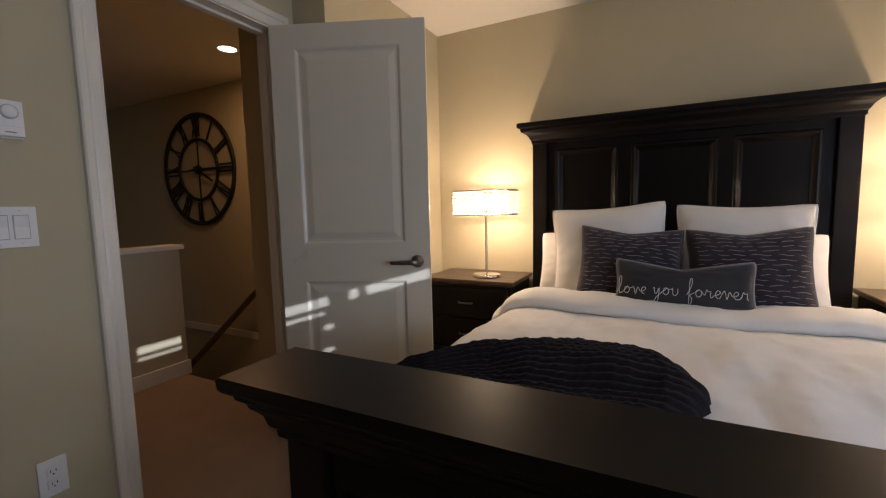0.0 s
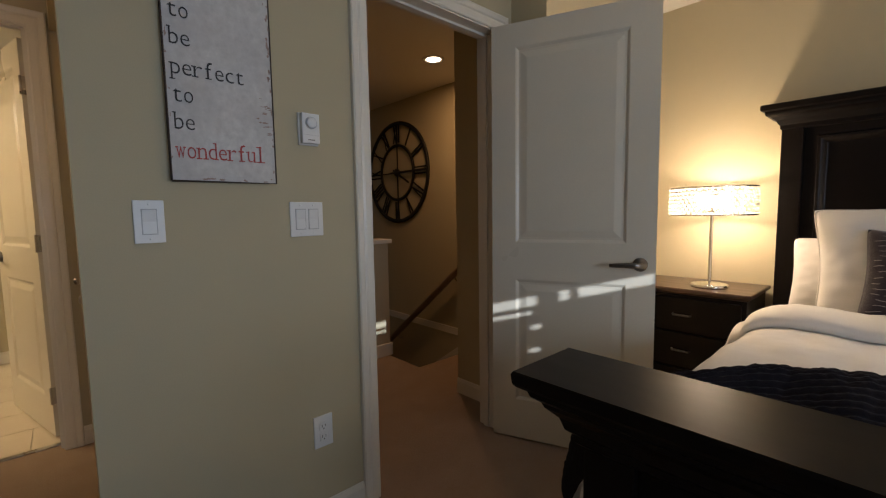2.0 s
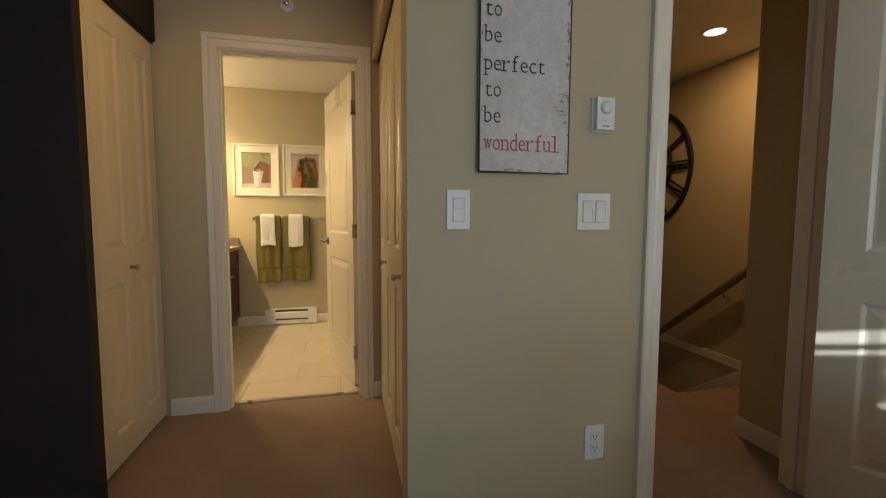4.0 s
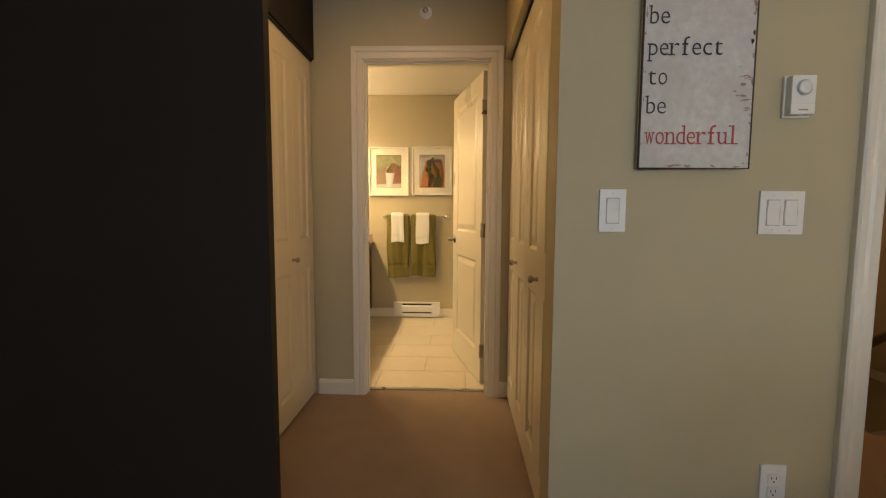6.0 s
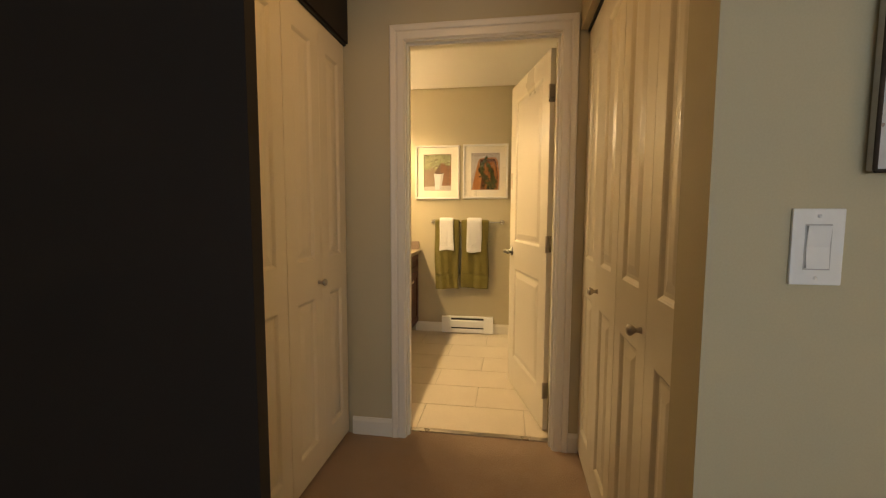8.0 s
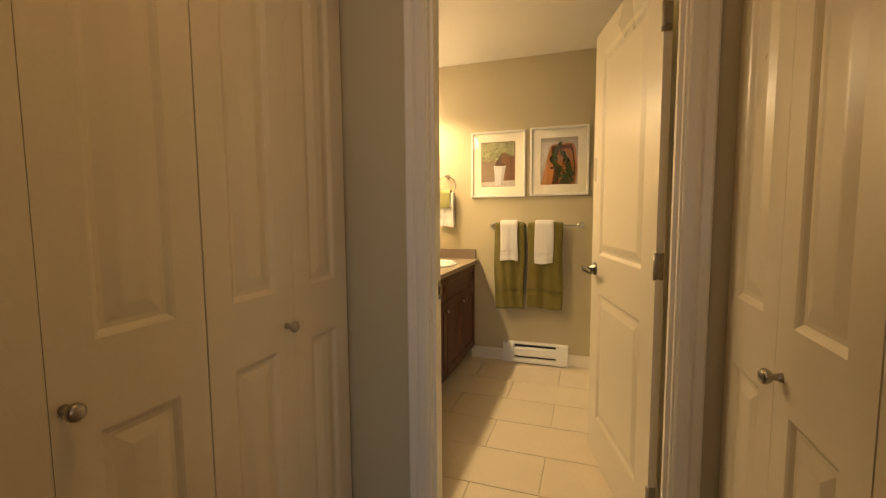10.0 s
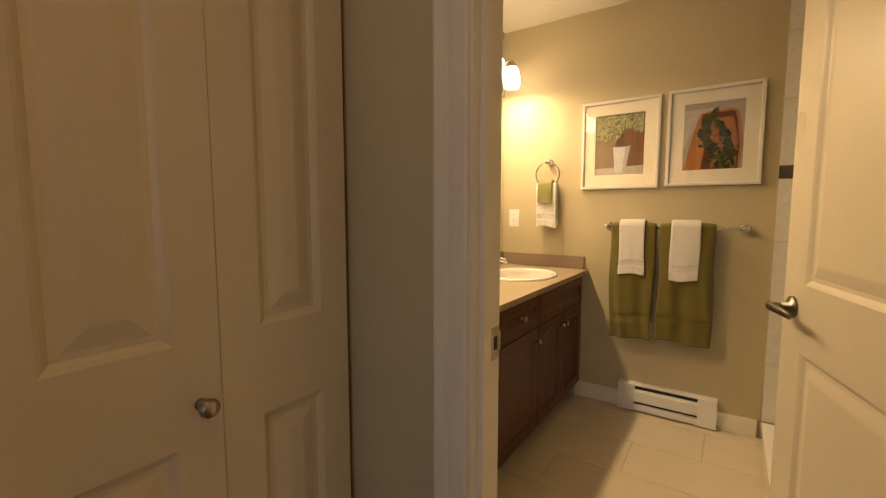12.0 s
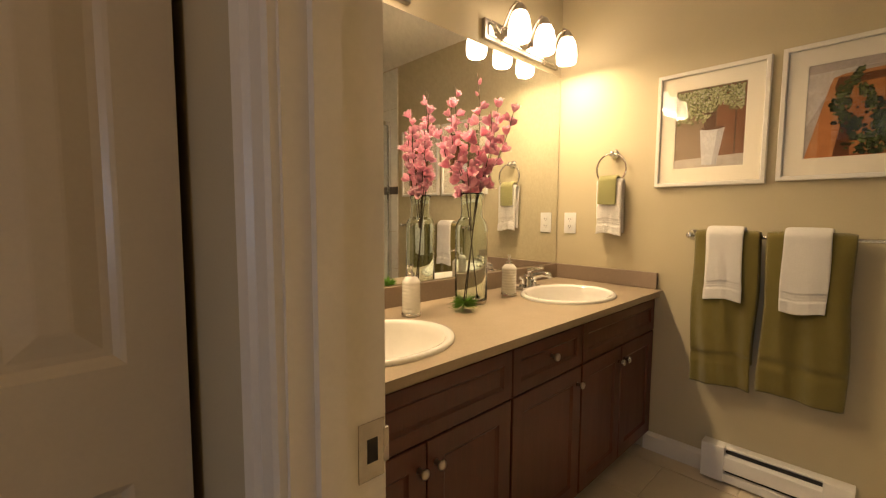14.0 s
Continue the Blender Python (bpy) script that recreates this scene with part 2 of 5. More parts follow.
def merge(out, tmp, m=None):
    """Adds tmp to out and frees it."""
    vs = [out.verts.new(m @ v.co if m else v.co) for v in tmp.verts]
    tmp.verts.index_update()
    for f in tmp.faces:
        nf = out.faces.new([vs[v.index] for v in f.verts])
        nf.smooth = f.smooth
    tmp.free()
    return out


def lathe(profile, n=24, bm=None, m=None, sx=1.0, sy=1.0):
    """Turns (radius, height) pairs round z."""
    out = bm or bmesh.new()
    tmp = bmesh.new()
    rings = []
    for r, z in profile:
        if r < 1e-6:
            rings.append([tmp.verts.new((0, 0, z))])
        else:
            rings.append([tmp.verts.new((r * sx * math.cos(2 * math.pi * i / n), r * sy * math.sin(2 * math.pi * i / n), z)) for i in range(n)])
    for a, b in zip(rings, rings[1:]):
        for i in range(n):
            j = (i + 1) % n
            quad = [a[i % len(a)], a[j % len(a)], b[j % len(b)], b[i % len(b)]]
            q = []
            for v in quad:
                if v not in q:
                    q.append(v)
            if len(q) > 2:
                f = tmp.faces.new(q)
                f.smooth = True
    return merge(out, tmp, m)


def tube(points, radius, n=8, bm=None, caps=True):
    """A round bar along points; radius is one number or one for each point."""
    out = bm or bmesh.new()
    pts = [Vector(p) for p in points]
    rad = radius if isinstance(radius, (list, tuple)) else [radius] * len(pts)
    prev = None
    rings = []
    for i, p in enumerate(pts):
        d = (pts[min(i + 1, len(pts) - 1)] - pts[max(i - 1, 0)]).normalized()
        if prev is None:
            prev = d.orthogonal().normalized()
        u = (prev - d * prev.dot(d)).normalized()
        prev = u
        w = d.cross(u)
        rings.append([out.verts.new(p + (u * math.cos(2 * math.pi * k / n) + w * math.sin(2 * math.pi * k / n)) * rad[i]) for k in range(n)])
    for a, b in zip(rings, rings[1:]):
        for k in range(n):
            f = out.faces.new((a[k], a[(k + 1) % n], b[(k + 1) % n], b[k]))
            f.smooth = True
    if caps:
        out.faces.new(rings[0][::-1])
        out.faces.new(rings[-1])
    return out


def grid(nu, nv, fn, bm=None, smooth=True):
    """A sheet of nu by nv cells; fn takes u and v from 0 to 1."""
    out = bm or bmesh.new()
    vs = [[out.verts.new(fn(i / nu, j / nv)) for i in range(nu + 1)] for j in range(nv + 1)]
    for j in range(nv):
        for i in range(nu):
            f = out.faces.new((vs[j][i], vs[j][i + 1], vs[j + 1][i + 1], vs[j + 1][i]))
            f.smooth = smooth
    return out


def extrude_poly(poly, axis, a, b, bm=None):
    """Extrudes a closed outline of 2D points along an axis from a to b. The outline is in the other two axes, in order."""
    out = bm or bmesh.new()

    def at(p, s):
        if axis == "x":
            return (s, p[0], p[1])
        if axis == "y":
            return (p[0], s, p[1])
        return (p[0], p[1], s)
    r0 = [out.verts.new(at(p, a)) for p in poly]
    r1 = [out.verts.new(at(p, b)) for p in poly]
    n = len(poly)
    for i in range(n):
        out.faces.new((r0[i], r0[(i + 1) % n], r1[(i + 1) % n], r1[i]))
    out.faces.new(r0[::-1])
    out.faces.new(r1)
    return out


def mesh_of(name, bm, material):
    bmesh.ops.recalc_face_normals(bm, faces=bm.faces[:])
    me = bpy.data.meshes.new(name)
    bm.to_mesh(me)
    bm.free()
    me.materials.append(material)
    return me


def part(name, bm, material, parent, label="", m=None):
    ob = new(name, mesh_of(name, bm, material))
    ob.parent = parent
    if m is not None:
        ob.matrix_basis = m
    if label:
        ob["label"] = label
    return ob


def thing(name, m, label, category, group="", kind=""):
    ob = new(name)
    ob.matrix_basis = m
    ob.empty_display_size = 0.1
    return tagged(ob, label, category, group, kind)


def setting(name, bm, material, label, category):
    return tagged(new(name, mesh_of(name, bm, material)), label, category, kind="structure")


def panel_leaf(w, h, t, cols, rows, depth=0.009):
    """A moulded door leaf: x 0..w, y 0..t, z 0..h, with raised panels in the given column and row spans on both faces."""
    bm = bmesh.new()
    xs = sorted({0, w, *[c for s in cols for c in s]})
    zs = sorted({0, h, *[c for s in rows for c in s]})
    for y, s in ((0.0, 1), (t, -1)):
        for x0, x1 in zip(xs, xs[1:]):
            for z0, z1 in zip(zs, zs[1:]):
                if (x0, x1) in cols and (z0, z1) in rows:
                    loops = []
                    for inset, d in ((0, 0), (0.006, 0.003), (0.014, depth), (0.024, depth), (0.052, 0.0025), (0.056, 0.002)):
                        loops.append([bm.verts.new((px, y + s * d, pz)) for px, pz in ((x0 + inset, z0 + inset), (x1 - inset, z0 + inset), (x1 - inset, z1 - inset), (x0 + inset, z1 - inset))])
                    for a, b in zip(loops, loops[1:]):
                        for i in range(4):
                            bm.faces.new((a[i], a[(i + 1) % 4], b[(i + 1) % 4], b[i]))
                    bm.faces.new(loops[-1])
                else:
                    bm.faces.new([bm.verts.new((px, y, pz)) for px, pz in ((x0, z0), (x1, z0), (x1, z1), (x0, z1))])
    for p, q in (((0, 0), (w, 0)), ((w, 0), (w, h)), ((w, h), (0, h)), ((0, h), (0, 0))):
        bm.faces.new([bm.verts.new(v) for v in ((p[0], 0, p[1]), (q[0], 0, q[1]), (q[0], t, q[1]), (p[0], t, p[1]))])
    bmesh.ops.remove_doubles(bm, verts=bm.verts[:], dist=0.0003)
    return bm


def door_casing(name, plane, side, y0, y1, h, label):
    """Mitred casing round an opening y0..y1 in a wall whose face is x = plane; side is +1 where the room lies on +x."""
    bm = bmesh.new()
    prof = [(0.0, 0.0), (0.0, 0.010), (0.006, 0.014), (0.030, 0.015), (0.040, 0.012), (0.046, 0.018), (0.066, 0.021), (0.072, 0.017), (0.072, 0.0)]
    rails = []
    for u, v in prof:
        x = plane + side * v
        rails.append([bm.verts.new(p) for p in ((x, y0 - u, 0), (x, y0 - u, h + u), (x, y1 + u, h + u), (x, y1 + u, 0))])
    for a, b in zip(rails, rails[1:]):
        for i in range(3):
            bm.faces.new((a[i], a[i + 1], b[i + 1], b[i]))
    return setting(name, bm, TRIM, label, "door casing")


def baseboard(p, q, nx, ny, h=0.095, label="white painted baseboard"):
    """Along the wall foot from p to q, standing out along (nx, ny)."""
    prof = [(0, 0), (0.013, 0), (0.013, h - 0.02), (0.008, h - 0.006), (0.006, h), (0, h)]
    bm = bmesh.new()
    ends = [[bm.verts.new((e[0] + nx * u, e[1] + ny * u, z)) for u, z in prof] for e in (p, q)]
    n = len(prof)
    for i in range(n):
        bm.faces.new((ends[0][i], ends[0][(i + 1) % n], ends[1][(i + 1) % n], ends[1][i]))
    bm.faces.new(ends[0])
    bm.faces.new(ends[1][::-1])
    return setting("baseboard", bm, TRIM, label, "baseboard")


def letters(body, size, material, m, parent=None, name="lettering", shear=0.0, depth=0.0006, spacing=1.0, offset=0.0):
    cu = bpy.data.curves.new(name, "FONT")
    cu.body, cu.size, cu.extrude, cu.shear, cu.space_character, cu.offset = body, size, depth, shear, spacing, offset
    cu.resolution_u = 3
    tmp = bpy.data.objects.new("tmp", cu)
    scene.collection.objects.link(tmp)
    me = bpy.data.meshes.new_from_object(tmp.evaluated_get(bpy.context.evaluated_depsgraph_get()))
    bpy.data.objects.remove(tmp)
    me.materials.clear()
    me.materials.append(material)
    ob = new(name, me)
    ob.parent = parent
    ob.matrix_basis = m
    return ob


# ---- large structure ----
H = 2.40        # ceiling
WX = -1.60      # face of the wall with the sign
BX = -2.98      # hall face of the bathroom wall
BI = -3.09      # bathroom face of the same wall
BK = -5.022     # bathroom end wall
MY = -1.80      # mirror wall
HY = 2.90       # wall behind the bed

setting("floor", box(-3.06, -3.2, -0.12, 2.22, 1.88, 0.0, bm=box(-2.60, 1.88, -0.12, 2.22, 3.02, 0.0)), CARPET, "tan cut-pile carpet floor", "carpet")
setting("ceiling", box(-6.1, -3.32, H, 2.22, 3.02, H + 0.1), CEIL, "off-white ceiling", "ceiling")

# wall with the sign: corner block, pier, head over the bedroom door
DY0, DY1, DH = 0.858, 1.598, 2.035
bm = box(-1.72, -0.02, 0, WX, DY0 - 0.016, H)
box(-1.72, DY0 - 0.016, DH + 0.016, WX, DY1 + 0.016, H, bm=bm)
box(-1.72, DY1 + 0.016, 0, WX, 1.72, H, bm=bm)
setting("wall_west", bm, PAINT, "beige painted bedroom wall with a doorway", "wall")
setting("wall_corner", box(-1.72, 1.72, 0, -1.39, 3.02, H, bm=box(-2.09, 1.79, 0, -1.72, 3.02, H)), PAINT, "beige painted wall beside the bedroom door", "wall")
setting("wall_north", box(-1.39, HY, 0, 2.22, HY + 0.12, H), PAINT, "beige painted wall behind the bed", "wall")
EX = 2.10       # wall with the window
bm = box(EX, -3.2, 0, EX + 0.12, -0.41, H)
box(EX, 1.39, 0, EX + 0.12, HY, H, bm=bm)
box(EX, -0.41, 0, EX + 0.12, 1.39, 0.60, bm=bm)
box(EX, -0.41, 1.802, EX + 0.12, 1.39, H, bm=bm)
setting("wall_east", bm, PAINT, "beige painted wall with the window", "wall")
setting("wall_south", box(-1.8, -3.32, 0, 2.22, -3.2, H), PAINT, "beige painted wall behind the camera", "wall")
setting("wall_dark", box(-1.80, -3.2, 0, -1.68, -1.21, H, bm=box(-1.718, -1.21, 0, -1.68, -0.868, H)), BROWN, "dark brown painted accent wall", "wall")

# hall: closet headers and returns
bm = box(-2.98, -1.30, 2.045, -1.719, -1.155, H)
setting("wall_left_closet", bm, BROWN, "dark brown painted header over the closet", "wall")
setting("wall_left_back", box(-2.98, -1.9, 0, -1.80, -1.81, H), PAINT, "plain closet back wall", "wall")
bm = box(-2.98, -0.02, 2.045, -1.72, 0.10, H)
setting("wall_right_closet", bm, PAINT, "beige painted header over the closet", "wall")
setting("wall_right_back", box(-2.98, 0.62, 0, -1.72, 0.70, H), PAINT, "plain wall between closet and landing", "wall")

# bathroom wall with its doorway
OY0, OY1, OH = -0.856, -0.106, 2.038
bm = box(BI, MY - 0.1, 0, BX, OY0 - 0.016, H)
box(BI, OY0 - 0.016, OH + 0.016, BX, OY1 + 0.016, H, bm=bm)
box(BI, OY1 + 0.016, 0, BX, 1.2, H, bm=bm)
setting("wall_bathroom", bm, PAINT, "beige painted wall with the bathroom doorway", "wall")
setting("wall_bathroom_end", box(BK - 0.1, MY - 0.1, 0, BK, 1.2, H), PAINT, "tan painted bathroom end wall", "wall")
setting("wall_mirror", box(BK, MY - 0.1, 0, BI, MY, H), PAINT, "tan painted bathroom wall behind the vanity", "wall")
# unseen block, added so the hinge gap of the open door stays dark
setting("wall_gap_shade", box(-3.98, -0.03, 0, BI, 0.72, H), PAINT, "unseen wall block added to darken the gap at the bathroom door", "wall")
setting("wall_shower", box(BK, 0.72, 0, -3.98, 0.82, H), PAINT, "plain wall behind the shower", "wall")

# landing and stairwell
setting("wall_landing", box(-6.0, 2.85, -2.6, -2.09, 2.97, H), PAINT, "beige painted stairwell wall with the clock", "wall")
setting("wall_landing_end", box(-6.1, 0.7, -2.6, -6.0, 2.97, H), PAINT, "plain stairwell end wall", "wall")
setting("landing_floor", box(-6.0, 0.70, -0.12, -3.12, 1.80, -0.02), CARPET, "carpet beyond the half wall", "carpet")
bm = box(-6.0, 1.78, -2.6, -2.60, 1.86, -0.13)
setting("stairwell_side", bm, PAINT, "beige painted side of the stairwell", "wall")
bm = box(-3.12, 0.70, 0, -3.0, 1.90, 0.915)
setting("half_wall", bm, PAINT, "beige painted half wall at the stairs", "half wall")
setting("half_wall_cap", box(-3.145, 0.70, 0.917, -2.975, 1.925, 0.95, 0.006), TRIM, "white painted cap on the half wall", "trim")
setting("half_wall_base", box(-3.135, 0.72, 0.0, -2.985, 1.915, 0.10, 0.004), TRIM, "white painted base round the half wall", "trim")
setting("stair_apron", extrude_poly([(-6.0, -0.075), (-2.2, -0.075), (-2.2, -0.005), (-6.0, -0.005)], "y", 2.835, 2.848), TRIM, "white painted trim along the stairwell", "trim")
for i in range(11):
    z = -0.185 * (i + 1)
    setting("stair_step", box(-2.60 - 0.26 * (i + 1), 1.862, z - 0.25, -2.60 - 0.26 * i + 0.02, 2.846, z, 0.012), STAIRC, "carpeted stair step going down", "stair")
setting("stair_skirt", extrude_poly([(-2.45, -0.03), (-2.45, 0.14), (-2.70, 0.14), (-5.4, -1.78), (-5.4, -2.0)], "y", 2.832, 2.847), TRIM, "white painted stair skirt board", "trim")

# door linings and casings
def lining(name, x0, x1, y0, y1, h, stop_x):
    d = thing(name, pose(0, 0, 0), "white painted door lining with a stop", "door lining", kind="structure")
    part("jamb", box(x0, y0 - 0.016, 0, x1, y0, h), TRIM, d)
    part("jamb", box(x0, y1, 0, x1, y1 + 0.016, h), TRIM, d)
    part("head", box(x0, y0 - 0.016, h, x1, y1 + 0.016, h + 0.016), TRIM, d)
    part("door_stop", box(stop_x, y0, 0, stop_x + 0.03, y0 + 0.011, h), TRIM, d)
    part("door_stop", box(stop_x, y1 - 0.011, 0, stop_x + 0.03, y1, h), TRIM, d)
    part("door_stop", box(stop_x, y0 + 0.011, h - 0.011, stop_x + 0.03, y1 - 0.011, h), TRIM, d)
    return d


lining("door_lining_1", -1.722, WX + 0.002, DY0, DY1, DH, -1.685)
lining("door_lining_2", BI - 0.002, BX + 0.002, OY0, OY1, OH, -3.035)
door_casing("door_casing_1", WX, 1, DY0 - 0.006, DY1 + 0.006, DH + 0.006, "white moulded casing round the bedroom door")
door_casing("door_casing_2", -1.72, -1, DY0 - 0.006, DY1 + 0.006, DH + 0.006, "white moulded casing on the landing")
door_casing("door_casing_3", BX, 1, OY0 - 0.006, OY1 + 0.006, OH + 0.006, "white moulded casing round the bathroom door")
setting("threshold", box(-3.075, OY0, -0.01, -3.045, OY1, 0.008, 0.003), NICKEL, "metal edge strip between carpet and tile", "threshold")

baseboard((WX, -0.02), (WX, DY0 - 0.08), 1, 0)
baseboard((BX, -1.155), (BX, OY0 - 0.08), 1, 0)
baseboard((BX, OY1 + 0.08), (BX, 0.02), 1, 0)
baseboard((BK, -1.26), (BK, -0.30), 1, 0)
baseboard((-1.39, HY), (EX, HY), 0, -1)
baseboard((-1.68, -3.2), (-1.68, -0.868), 1, 0)
baseboard((-2.09, 1.79), (-1.72, 1.79), 0, -1)
baseboard((-2.09, 1.79), (-2.09, 2.85), -1, 0)
baseboard((-1.60, 1.72), (-1.39, 1.72), 0, -1)
baseboard((-1.39, 1.72), (-1.39, HY), 1, 0)

# window with a lowered blind; the sun slips past its top
win = thing("window_1", pose(0, 0, 0), "white framed bedroom window with a lowered blind", "window", kind="structure")
W0, W1 = -0.41, 1.39
bm = box(EX + 0.02, W0, 0.60, EX + 0.10, W0 + 0.06, 1.802)
box(EX + 0.02, W1 - 0.06, 0.60, EX + 0.10, W1, 1.802, bm=bm)
box(EX + 0.02, W0 + 0.06, 0.60, EX + 0.10, W1 - 0.06, 0.66, bm=bm)
box(EX + 0.02, W0 + 0.06, 1.772, EX + 0.10, W1 - 0.06, 1.802, bm=bm)
part("window_frame", bm, TRIM, win)
z = 0.62
while z < 1.26:
    part("slat", box(EX + 0.004, W0, z, EX + 0.008, W1, z + 0.056), PLASTIC, win)
    z += 0.055
for za, zb, spans in ((1.281, 1.284, ((W0, W1),)), (1.284, 1.302, ((W0, 0.850), (0.880, W1))), (1.302, 1.402, ((W0, W1),)), (1.402, 1.420, ((W0, 0.852), (0.880, W1))),
                      (1.420, 1.466, ((W0, W1),)), (1.466, 1.488, ((W0, 0.852), (0.882, W1))), (1.488, 1.580, ((W0, W1),)), (1.580, 1.604, ((W0, 0.856), (0.884, W1))),
                      (1.604, 1.657, ((W0, W1),)), (1.657, 1.674, ((W0, 0.45), (0.858, W1))), (1.674, 1.699, ((W0, W1),)), (1.699, 1.80, ((W0, 0.45), (0.872, 0.935), (0.962, 0.987), (1.17, W1)))):
    for ya, yb in spans:
        part("slat", box(EX + 0.004, ya, za, EX + 0.008, yb, zb), PLASTIC, win)

# bathroom floor, laid in half-bond
setting("bathroom_floor", box(BK, MY, -0.10, -3.06, 0.72, -0.003), GROUT, "cream tiled bathroom floor", "tile floor")


# ---- doors ----
ROWS2 = [(0.20, 0.812), (0.995, 1.915)]


def lever(parent, x, z, y, s, away):
    """Round rose and lever; s is the side that it stands out to along y, away the way the lever points along x."""
    lev = part("door_handle", lathe([(0, 0), (0.030, 0), (0.031, 0.003), (0.029, 0.008), (0.013, 0.011), (0.011, 0.03), (0, 0.03)], 24), DARKNICK, parent, "satin nickel lever handle", pose(x, y, z, -90 * s, 0, 0))
    bm = tube([(0, 0, 0.028), (0, 0, 0.052)], [0.011, 0.010], 12)
    blade = tube([(-away * 0.010, 0, 0.054), (away * 0.03, 0, 0.056), (away * 0.08, 0.0, 0.056), (away * 0.122, 0.002 * s, 0.052)], [0.0125, 0.012, 0.0105, 0.0085], 12)
    for v in blade.verts:
        v.co.z = 0.055 + (v.co.z - 0.055) * 0.55
    merge(bm, blade)
    part("lever", bm, DARKNICK, lev)
    return lev


def hinge(parent, x, z, y):
    bm = tube([(x, y, z - 0.045), (x, y, z + 0.045)], 0.006, 8)
    box(x - 0.0018, y - 0.027, z - 0.044, x + 0.0004, y - 0.004, z + 0.044, bm=bm)
    part("hinge", bm, NICKEL, parent)


def room_door(name, m, w, label, knob_sides, hz=0.905, thick=0.035):
    d = thing(name, m, label, "door", kind="structure")
    part("leaf", panel_leaf(w, 2.025, thick, [(0.118, w - 0.118)], ROWS2), DOORW, d)
    for s in knob_sides:
        lever(d, w - 0.062, hz, thick if s > 0 else 0.0, s, -1)
    box_latch = box(w - 0.0005, 0.005, hz - 0.03, w + 0.0012, thick - 0.005, hz + 0.03)
    part("latch_plate", box_latch, NICKEL, d)
    for z in (0.22, 1.02, 1.80):
        hinge(d, 0.0, z, thick + 0.002)
    return d


room_door("door_1", pose(-1.587, 1.552, 0.012, 0, 0, 22.7), 0.735, "white two-panel bedroom door standing open", (1, -1))


# bathroom door: hinged on the casing's bathroom side, swung inward
room_door("door_2", pose(-3.161, -0.111, 0.012, 0, 0, 195.0), 0.735, "white two-panel bathroom door standing open", (1, -1), 0.925, 0.027)


def closet(x_far, y, widths, side, group):
    """Folding closet leaves from x_far towards +x; side is the way that the front faces along y."""
    n, x = len(widths), x_far
    for i, w in enumerate(widths):
        lo_gap, hi_gap = (0.0006, 0.002) if i % 2 else (0.002, 0.0006)
        d = thing("closet_door", pose(x + lo_gap, y, 0.02), "cream painted folding closet door leaf with raised panels", "closet door", group)
        bm = panel_leaf(w - lo_gap - hi_gap, 2.01, 0.030, [(0.072, w - 0.078)], [(0.135, 0.80), (0.97, 1.90)])
        part("leaf", bm, DOORW, d)
        x += w
        if i in (1, n - 2):
            kx = 0.036 if i == 1 else w - (0.024 if side > 0 else 0.040)
            k = part("knob", lathe([(0, 0), (0.010, 0), (0.008, 0.006), (0.006, 0.014), (0.012, 0.020), (0.016, 0.027), (0.0155, 0.033), (0.010, 0.038), (0, 0.039)], 20), NICKEL, d, "satin nickel knob", pose(kx, 0.030 if side > 0 else 0.0, 0.864, -90 * side, 0, 0))


closet(-2.966, -1.205, (0.291, 0.308, 0.308, 0.308), 1, "left closet doors")
closet(-2.975, 0.020, (0.3225, 0.3225, 0.3225, 0.285), -1, "right closet doors")
setting("closet_track_1", box(-2.975, -1.205, 2.032, -1.722, -1.165, 2.044), SLOT, "dark closet door track", "track")
setting("closet_track_2", box(-2.975, 0.012, 2.032, -1.724, 0.055, 2.044), SLOT, "dark closet door track", "track")


# ---- wall fittings ----
def wall_plate(name, m, w, h, label, category, rockers=0, sockets=0):
    """Plate in the x-z plane, standing out along -y."""
    pl = thing(name, m, label, category)
    part("plate", box(-w / 2, -0.006, -h / 2, w / 2, 0, h / 2, 0.0025), PLASTIC, pl)
    for i in range(rockers):
        cx = (i - (rockers - 1) / 2) * 0.046
        part("rocker_surround", box(cx - 0.0185, -0.0065, -0.0355, cx + 0.0185, -0.0055, 0.0355), GREYLINE, pl)
        r = extrude_poly([(-0.0060, -0.033), (-0.0095, -0.033), (-0.0070, 0.0), (-0.0105, 0.033), (-0.0060, 0.033)], "x", cx - 0.016, cx + 0.016)
        part("rocker", r, PLASTIC, pl)
        for z in (-0.048, 0.048):
            part("screw", lathe([(0, 0), (0.003, 0), (0.003, 0.001), (0, 0.0012)], 8), PLASTIC, pl, m=pose(cx, -0.006, z, 90, 0, 0))
    for i in range(sockets):
        cz = (i - 0.5) * 0.039
        part("socket_face", box(-0.016, -0.009, cz - 0.014, 0.016, -0.0055, cz + 0.014, 0.003), PLASTIC, pl)
        bm = box(-0.0075, -0.0096, cz - 0.002, -0.0055, -0.0086, cz + 0.007)
        box(0.0055, -0.0096, cz - 0.002, 0.0075, -0.0086, cz + 0.007, bm=bm)
        box(-0.002, -0.0096, cz - 0.010, 0.002, -0.0086, cz - 0.006, bm=bm)
        part("slot", bm, SLOT, pl)
    return pl


